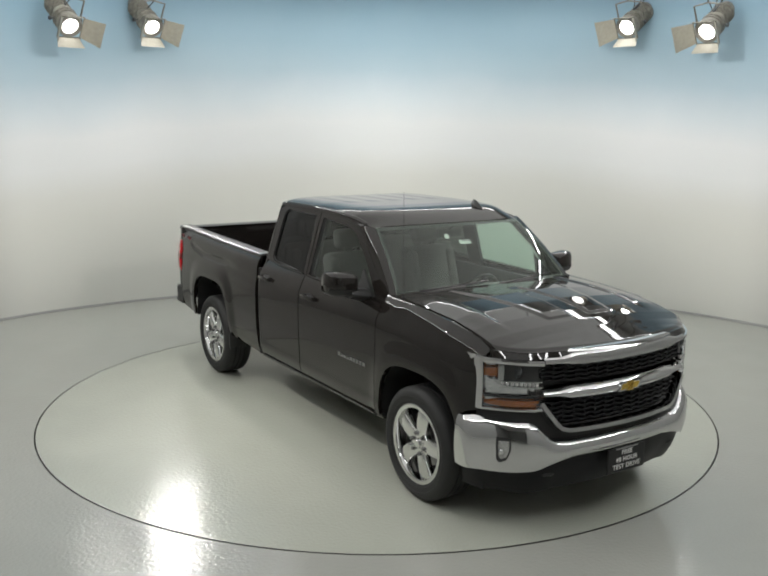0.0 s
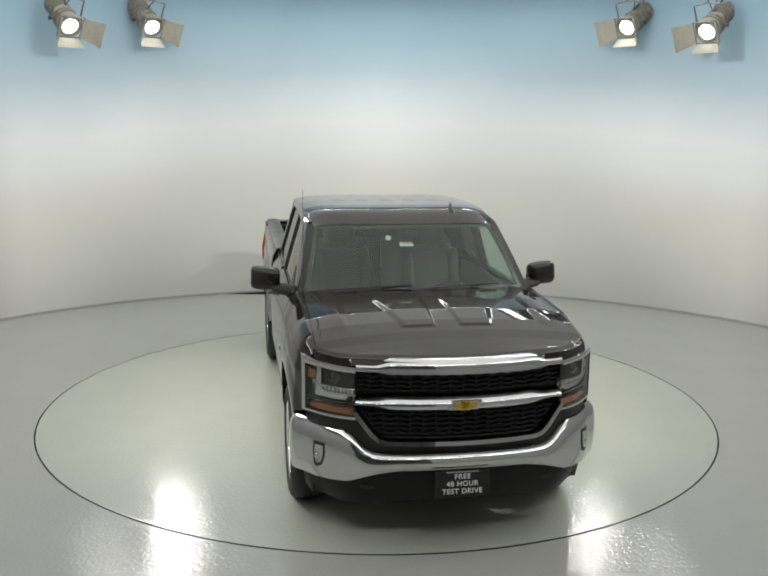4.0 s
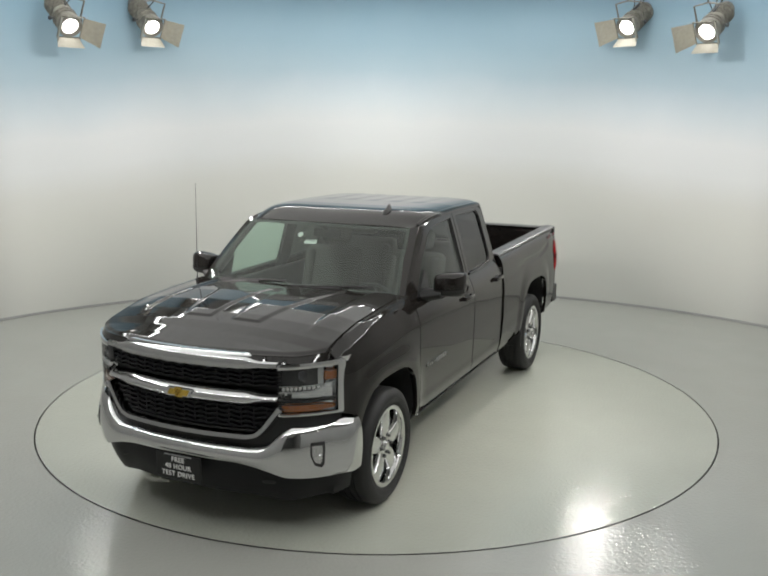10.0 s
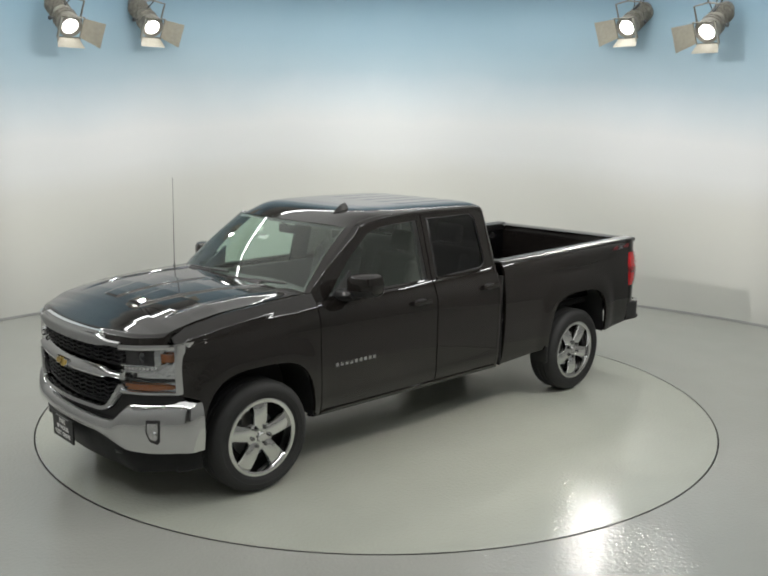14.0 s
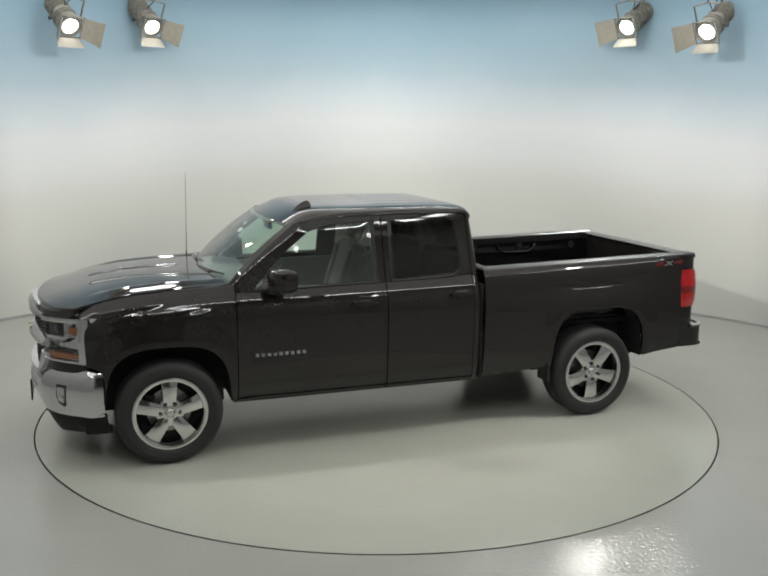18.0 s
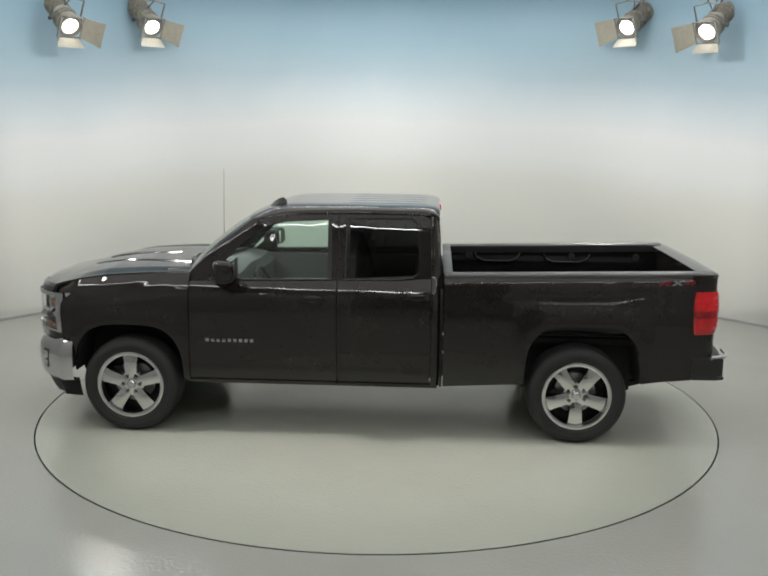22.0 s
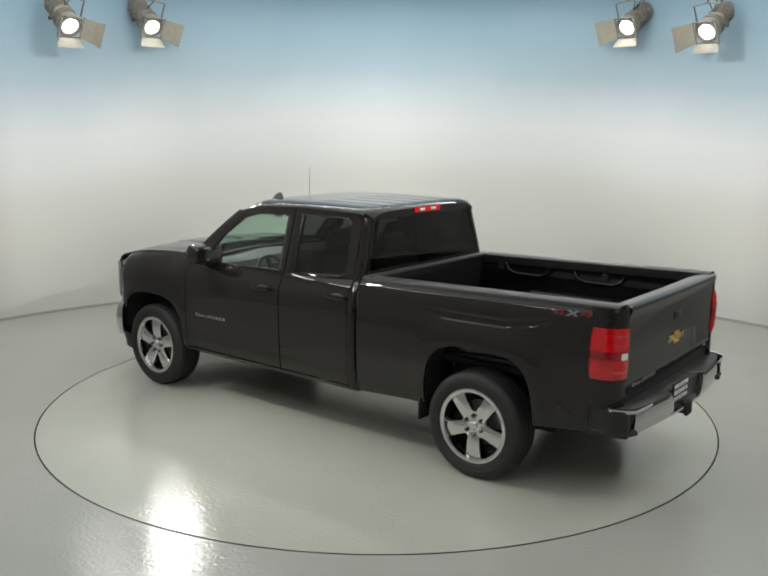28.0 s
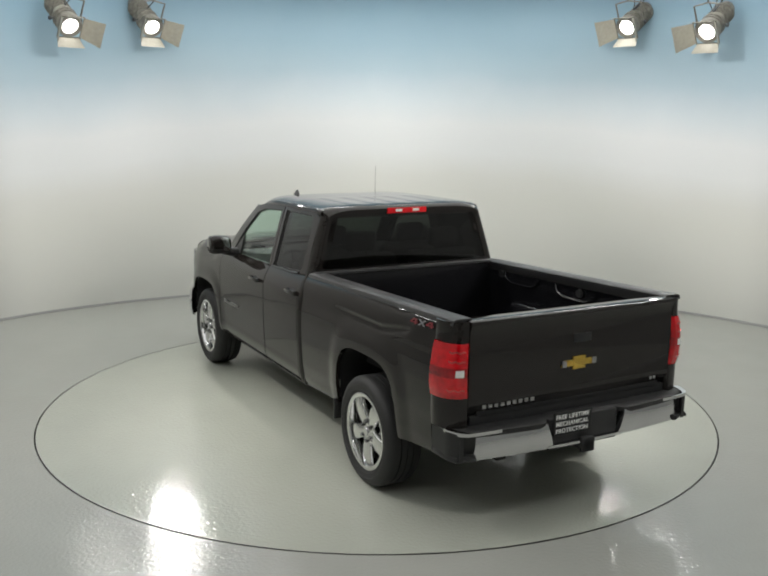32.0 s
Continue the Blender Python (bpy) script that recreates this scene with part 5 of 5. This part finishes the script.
    part("bed_floor", bm, M_LINER, truck, smooth=0)
    bm = bmesh.new()
    box(bm, (-0.775, 0, 1.10), (0.05, 1.72, 0.50), 0.012)
    part("bed_front_wall", bm, M_LINER, truck)
    bm = bmesh.new()
    box(bm, (-0.775, 0, 1.353), (0.075, 1.74, 0.022), 0.006)
    part("bed_front_cap", bm, M_RAIL, truck)

    # tailgate
    bm = bmesh.new()
    rows = []
    for z, dx in ((0.79, -0.028), (0.852, -0.002), (0.862, 0.006), (0.875, 0.010), (0.90, 0.006), (1.05, 0.012), (1.20, 0.012), (1.30, 0.010), (1.335, 0.016), (1.372, 0.030), (1.392, 0.022), (1.398, 0.0), (1.398, -0.05)):
        rows.append([Vector((-2.892 - dx + 0.012 * (abs(y) / 0.82) ** 2, y, z)) for y in span(-0.822, 0.822, 29)])
    slab(bm, rows, lambda p: Vector((max(p.x + 0.07, -2.84), p.y * 0.99, p.z - (0.01 if p.z > 1.36 else 0))))
    gate = part("tailgate", bm, M_PAINT, truck, "black tailgate with a small spoiler lip", smooth=40)
    bm = bmesh.new()
    box(bm, (-2.905, -0.03, 1.212), (0.012, 0.150, 0.058), 0.005)
    part("tailgate_handle", bm, M_PLASTIC, gate)
    bm = bmesh.new()
    y0, z0, xx = -0.01, 1.052, -2.910
    pl = [(-0.145, -0.020), (0.125, -0.020), (0.145, 0.020), (-0.125, 0.020)]
    slab(bm, [[Vector((xx, y0 - p[0], z0 + p[1])) for p in (pl[0], pl[1])], [Vector((xx, y0 - p[0], z0 + p[1])) for p in (pl[3], pl[2])]], (0.012, 0, 0))
    box(bm, (xx + 0.004, y0, z0), (0.014, 0.10, 0.085), 0.004)
    part("badge", bm, M_GOLD, gate, "plain gold badge")
    for e in (-1, 1):
        bm = bmesh.new()
        box(bm, (xx - 0.001, y0 + e * 0.122, z0 - e * 0.002), (0.008, 0.036, 0.044), 0.003)
        part("badge_tip", bm, M_SILVER, gate, "silver badge tip")
    name_bars(gate, Matrix.Translation((-2.899, 0.735, 0.838)) @ pose(0, 0, 0, 90, 0, -90), 0.038, 0.41, 9)
    name_bars(gate, Matrix.Translation((-2.899, -0.64, 0.842)) @ pose(0, 0, 0, 90, 0, -90), 0.034, 0.065, 2)

    # rear bumper
    rx = lambda y: -3.000 + 0.045 * (abs(y) / 0.7) ** 2 + 0.32 * max(0.0, abs(y) - 0.74) ** 1.5
    bm = bmesh.new()
    ys = span(-0.95, 0.95, 41)
    rows = [[Vector((x_, y, z)) for y, x_ in ((y, rx(y) + dx + 0.06 * smooth01((0.335 - abs(y)) / 0.03) * (dx < 0.05)) for y in ys)] for dx, z in ((0.30, 0.765), (0.10, 0.775), (0.02, 0.775), (0.0, 0.765))]
    slab(bm, rows, (0.0, 0, -0.03))
    rb = part("rear_bumper", bm, M_PLASTIC, truck, "chrome rear bumper with black step pads")
    for s in (-1, 1):
        bm = bmesh.new()
        cols = span(s * 0.265, s * 0.81, 19)
        rows = [[Vector((rx(y) + 0.010 * (2 * f - 1) ** 2 - 0.004, y * (1 + 0.03 * (1 - f) * smooth01((abs(y) - 0.5) / 0.3) + 0.20 * f * max(0.0, 1 - (abs(y) - 0.265) / 0.25)), 0.592 + (0.750 - 0.592) * f + (0.008 if abs(y) < 0.3 else 0))) for y in cols] for f in span(0, 1, 6)]
        slab(bm, rows, (0.05, 0, 0))
        part("chrome_face", bm, M_CHROME, rb, "chrome bumper face")
        bm = bmesh.new()
        rows = [[Vector((x, s * (0.966 - 0.05 * smooth01((-2.86 - x) / 0.10)), z)) for x in span(-2.68, -2.93, 8)] for z in (0.590, 0.612, 0.70, 0.768)]
        slab(bm, rows, (0, -s * 0.03, 0))
        part("bumper_end", bm, M_PLASTIC, rb)
        bm = bmesh.new()
        rows = [[Vector((p[0], s * p[1], 0.758 + dz)) for p in ((-2.815, 0.968), (-2.85, 0.964), (-2.88, 0.955), (-2.94, 0.925), (-2.965, 0.89), (-2.975, 0.82), (-2.985, 0.70))] for dz in (0.0, 0.012, 0.022)]
        slab(bm, rows, (0.0, -s * 0.04, 0))
        part("chrome_edge", bm, M_CHROME, rb, "chrome top edge")
        bm = bmesh.new()
        plan = ((rx(0.815), 0.815), (rx(0.86) + 0.006, 0.86), (rx(0.90) + 0.022, 0.90), (-2.905, 0.935), (-2.86, 0.952), (-2.78, 0.958), (-2.70, 0.958))
        slab(bm, [[Vector((px + 0.02 * (1 - f) ** 2, s * (py - 0.015 * (1 - f) ** 2), 0.606 + 0.146 * f)) for px, py in plan] for f in span(0, 1, 5)], (0.03, -s * 0.02, 0))
        part("corner_step", bm, M_PLASTIC, rb)
        bm = bmesh.new()
        slab(bm, [[Vector((px - 0.030 * o * (px < -2.80), s * (py + 0.012 * o), z)) for px, py in plan] for o, z in ((0.2, 0.588), (0.8, 0.592), (1.0, 0.605), (0.8, 0.620), (0.1, 0.628))], (0.03, -s * 0.02, 0))
        part("corner_lip", bm, M_PLASTIC, rb)
    bm = bmesh.new()
    box(bm, (-2.935, 0.0, 0.665), (0.05, 0.56, 0.20), 0.01)
    part("plate_recess", bm, M_PLASTIC, rb)
    rb.location.x, rb.location.z = -0.035, -0.033
    bm = bmesh.new()
    box(bm, (-2.86, 0.0, 0.745), (0.03, 1.60, 0.11), 0.01)
    part("gate_gap_filler", bm, M_UNDER, truck)
    bm = bmesh.new()
    box(bm, (-3.007, 0.105, 0.700), (0.012, 0.305, 0.155), 0.004)
    plate = part("rear_plate", bm, M_PLATE, truck, "black dealer plate with white capitals", smooth=0)
    for txt, z in (("FREE LIFETIME", 0.746), ("MECHANICAL", 0.701), ("PROTECTION", 0.656)):
        lines(txt, 0.039, "plate_lettering", M_WHITE, plate, Matrix.Translation((-3.0145, 0.245, z)) @ pose(0, 0, 0, 90, 0, -90), "white capitals", "LEFT")
    bm = bmesh.new()
    rows = [[Vector((rx(y) + 0.002, y, z)) for y in span(-0.30, 0.30, 9)] for z in (0.592, 0.610)]
    slab(bm, rows, (0.05, 0, 0))
    part("chrome_lip", bm, M_CHROME, rb)
    bm = bmesh.new()
    box(bm, (-2.95, 0, 0.545), (0.20, 0.080, 0.080), 0.008)
    box(bm, (-3.035, 0, 0.545), (0.030, 0.105, 0.100), 0.012)
    box(bm, (-2.80, 0, 0.55), (0.10, 1.0, 0.07), 0.02)
    part("tow_hitch", bm, M_UNDER, truck)
    bm = bmesh.new()
    tube(bm, [(-2.2, -0.62, 0.50), (-2.55, -0.66, 0.50), (-2.72, -0.76, 0.46)], 0.042, 12)
    part("exhaust_pipe", bm, M_STEEL, truck)


M_RAIL = principled("rail_cap_plastic", (0.035, 0.035, 0.035), 0.4, vary=0.1, scale=60.0, bump=0.1)
build_bed()


# ---- underbody and wheels ----
def build_under():
    bm = bmesh.new()
    box(bm, (-0.728, 0, 0.84), (0.022, 1.90, 0.80), 0.004)
    part("cab_gap_closer", bm, M_UNDER, truck)
    bm = bmesh.new()
    for s in (-1, 1):
        box(bm, (-0.2, s * 0.42, 0.46), (5.0, 0.08, 0.14), 0.01)
    for x in (-2.4, -1.3, -0.5, 0.6, 1.2):
        box(bm, (x, 0, 0.46), (0.10, 0.86, 0.10), 0.01)
    part("chassis_frame", bm, M_UNDER, truck)
    bm = bmesh.new()
    box(bm, (-1.85, 0, 0.80), (2.05, 1.5, 0.05), 0.01)
    part("bed_underside", bm, M_UNDER, truck)
    bm = bmesh.new()
    box(bm, (1.95, 0, 0.62), (0.9, 1.1, 0.50), 0.05)
    part("engine_block", bm, M_UNDER, truck)
    for x in (-1.8225, 1.8225):
        bm = bmesh.new()
        tube(bm, [(x, -0.80, 0.392), (x, 0.80, 0.392)], 0.05, 12)
        if x < 0:
            lathe(bm, [(0.0, -0.15), (0.10, -0.12), (0.15, 0.0), (0.10, 0.12), (0.0, 0.15)], 16, "x", (x, 0, 0.392))
        part("axle", bm, M_UNDER, truck)
    bm = bmesh.new()
    tube(bm, [(1.0, 0.0, 0.45), (-1.75, 0.0, 0.41)], 0.045, 12)
    part("drive_shaft", bm, M_UNDER, truck)
    for s in (-1, 1):
        bm = bmesh.new()
        tube(bm, [(-1.75, s * 0.50, 0.42), (-1.62, s * 0.52, 0.88)], 0.03, 8)
        part("shock_absorber", bm, M_STEEL, truck)
        bm = bmesh.new()
        slab(bm, [[Vector((x, s * 0.55, 0.32 + 0.30 * (x + 1.85) ** 2)) for x in span(-2.5, -1.2, 12)], [Vector((x, s * 0.61, 0.32 + 0.30 * (x + 1.85) ** 2)) for x in span(-2.5, -1.2, 12)]], (0, 0, 0.04))
        part("leaf_spring", bm, M_UNDER, truck)
        bm = bmesh.new()
        box(bm, (-1.36, s * 0.90, 0.43), (0.02, 0.18, 0.16), 0.006)
        part("mud_flap", bm, M_PLASTIC, truck)


build_under()
R_TYRE, R_RIM = 0.396, 0.272


def build_wheel():
    """Wheel with its outer face towards +y, centre at the origin."""
    bm = bmesh.new()
    lathe(bm, [(R_RIM, -0.012), (R_RIM + 0.006, 0.0), (R_RIM - 0.004, 0.004), (R_RIM - 0.024, -0.004), (R_RIM - 0.031, -0.03), (R_RIM - 0.040, -0.10), (R_RIM - 0.03, -0.22), (R_RIM, -0.235)], 64)
    wheel = part("wheel", bm, M_RIM, truck, "chrome five-spoke wheel with a black tyre", smooth=45)
    bm = bmesh.new()
    prof = [(R_RIM - 0.004, -0.016), (R_RIM + 0.012, -0.002), (R_RIM + 0.040, 0.010), (R_RIM + 0.075, 0.013), (R_TYRE - 0.030, 0.004), (R_TYRE - 0.012, -0.010), (R_TYRE - 0.003, -0.025),
            (R_TYRE, -0.050), (R_TYRE, -0.075), (R_TYRE - 0.008, -0.077), (R_TYRE - 0.008, -0.083), (R_TYRE, -0.085), (R_TYRE, -0.120), (R_TYRE - 0.008, -0.122), (R_TYRE - 0.008, -0.132), (R_TYRE, -0.134),
            (R_TYRE, -0.170), (R_TYRE - 0.008, -0.172), (R_TYRE - 0.008, -0.178), (R_TYRE, -0.180), (R_TYRE, -0.205), (R_TYRE - 0.012, -0.240), (R_TYRE - 0.030, -0.256), (R_RIM + 0.040, -0.260), (R_RIM, -0.240)]
    lathe(bm, prof, 72)
    tyre = part("tyre", bm, M_RUBBER, wheel, "black road tyre", smooth=40)
    bm = bmesh.new()
    for r, w in ((R_RIM + 0.028, 0.004), (R_RIM + 0.060, 0.003)):
        lathe(bm, [(r - w, 0.0085 if r < 0.31 else 0.0118), (r, 0.0115 if r < 0.31 else 0.0148), (r + w, 0.0105 if r < 0.31 else 0.0138)], 64)
    part("sidewall_ridge", bm, M_RUBBER, tyre)
    for k in range(5):
        bm = bmesh.new()
        rows = []
        for f in span(0, 1, 9):
            r = 0.055 + (R_RIM - 0.018 - 0.055) * f
            half = 0.049 + 0.014 * f + 0.014 * smooth01((f - 0.80) / 0.20)
            yy = -0.030 + 0.014 * math.sin(math.pi * min(1, f * 0.9)) - 0.004 * f
            row = []
            for g, d in ((-1.0, -0.045), (-1.0, -0.010), (-0.90, 0.0), (-0.45, 0.0055), (0.0, 0.0075), (0.45, 0.0055), (0.90, 0.0), (1.0, -0.010), (1.0, -0.045)):
                row.append(Vector((g * half, yy + d, r)))
            rows.append(row)
        vs = sheet(bm, rows)
        sp = part("spoke", bm, M_RIM, wheel, smooth=40)
        sp.matrix_basis = pose(0, 0, 0, 0, 72 * k, 0)
    bm = bmesh.new()
    lathe(bm, [(0.0, -0.016), (0.034, -0.018), (0.038, -0.024), (0.088, -0.026), (0.103, -0.034), (0.103, -0.08)], 36)
    hub = part("hub", bm, M_RIM, wheel, smooth=40)
    bm = bmesh.new()
    lathe(bm, [(0.0, -0.006), (0.026, -0.007), (0.031, -0.012), (0.032, -0.022)], 24)
    part("centre_cap", bm, M_CHROME, hub)
    for k in range(6):
        bm = bmesh.new()
        lathe(bm, [(0.0, -0.002), (0.010, -0.003), (0.013, -0.009), (0.013, -0.03)], 6)
        lathe(bm, [(0.014, -0.0245), (0.0195, -0.0245), (0.020, -0.03)], 16)
        nut = part("lug_nut", bm, M_NUT, hub)
        nut.matrix_basis = pose(0, 0, 0, 0, 60 * k + 30, 0) @ Matrix.Translation((0, 0, 0.071))
    bm = bmesh.new()
    lathe(bm, [(0.06, -0.115), (0.165, -0.115), (0.168, -0.118), (0.168, -0.14), (0.06, -0.14)], 40)
    part("brake_disc", bm, M_STEEL, wheel)
    bm = bmesh.new()
    box(bm, (0.135, -0.125, 0.05), (0.07, 0.06, 0.16), 0.01)
    part("brake_caliper", bm, M_UNDER, wheel)
    bm = bmesh.new()
    lathe(bm, [(0.0, -0.16), (R_RIM - 0.035, -0.16)], 40)
    part("dust_shield", bm, M_UNDER, wheel)
    return wheel


M_NUT = principled("dark_chrome", (0.20, 0.20, 0.20), 0.15, 1.0, scale=40.0)
wheel = build_wheel()
HUB_Z, HUB_Y = 0.3965, 0.972
wheel.matrix_basis = pose(1.8225, HUB_Y, HUB_Z, 0, 0, 0)
for x, s, roll in ((-1.8225, 1, 36), (1.8225, -1, -14), (-1.8225, -1, 40)):
    m = Matrix.Translation((x, s * HUB_Y, HUB_Z)) @ pose(0, 0, 0, 0, 0, 0 if s > 0 else 180) @ pose(0, 0, 0, 0, roll, 0)
    copy_thing(wheel, m)


# ---- movement ----
def turn_at(t):
    """Heading of the turntable, in degrees, at t seconds."""
    s = (t - 16.0) / 16.0
    return math.degrees(-2.59745 - 1.60438 * s - 0.00962 * s * s - 0.00164 * s ** 3)


def motions():
    times = [float(k) for k in range(33)]
    spin = [(t, Matrix.Rotation(radians(turn_at(t)), 4, "Z")) for t in times]
    walk(truck, [(t, m @ Matrix.Translation((0.158, 0.0285, 0.0015))) for t, m in spin])
    walk(turntable, spin)


motions()
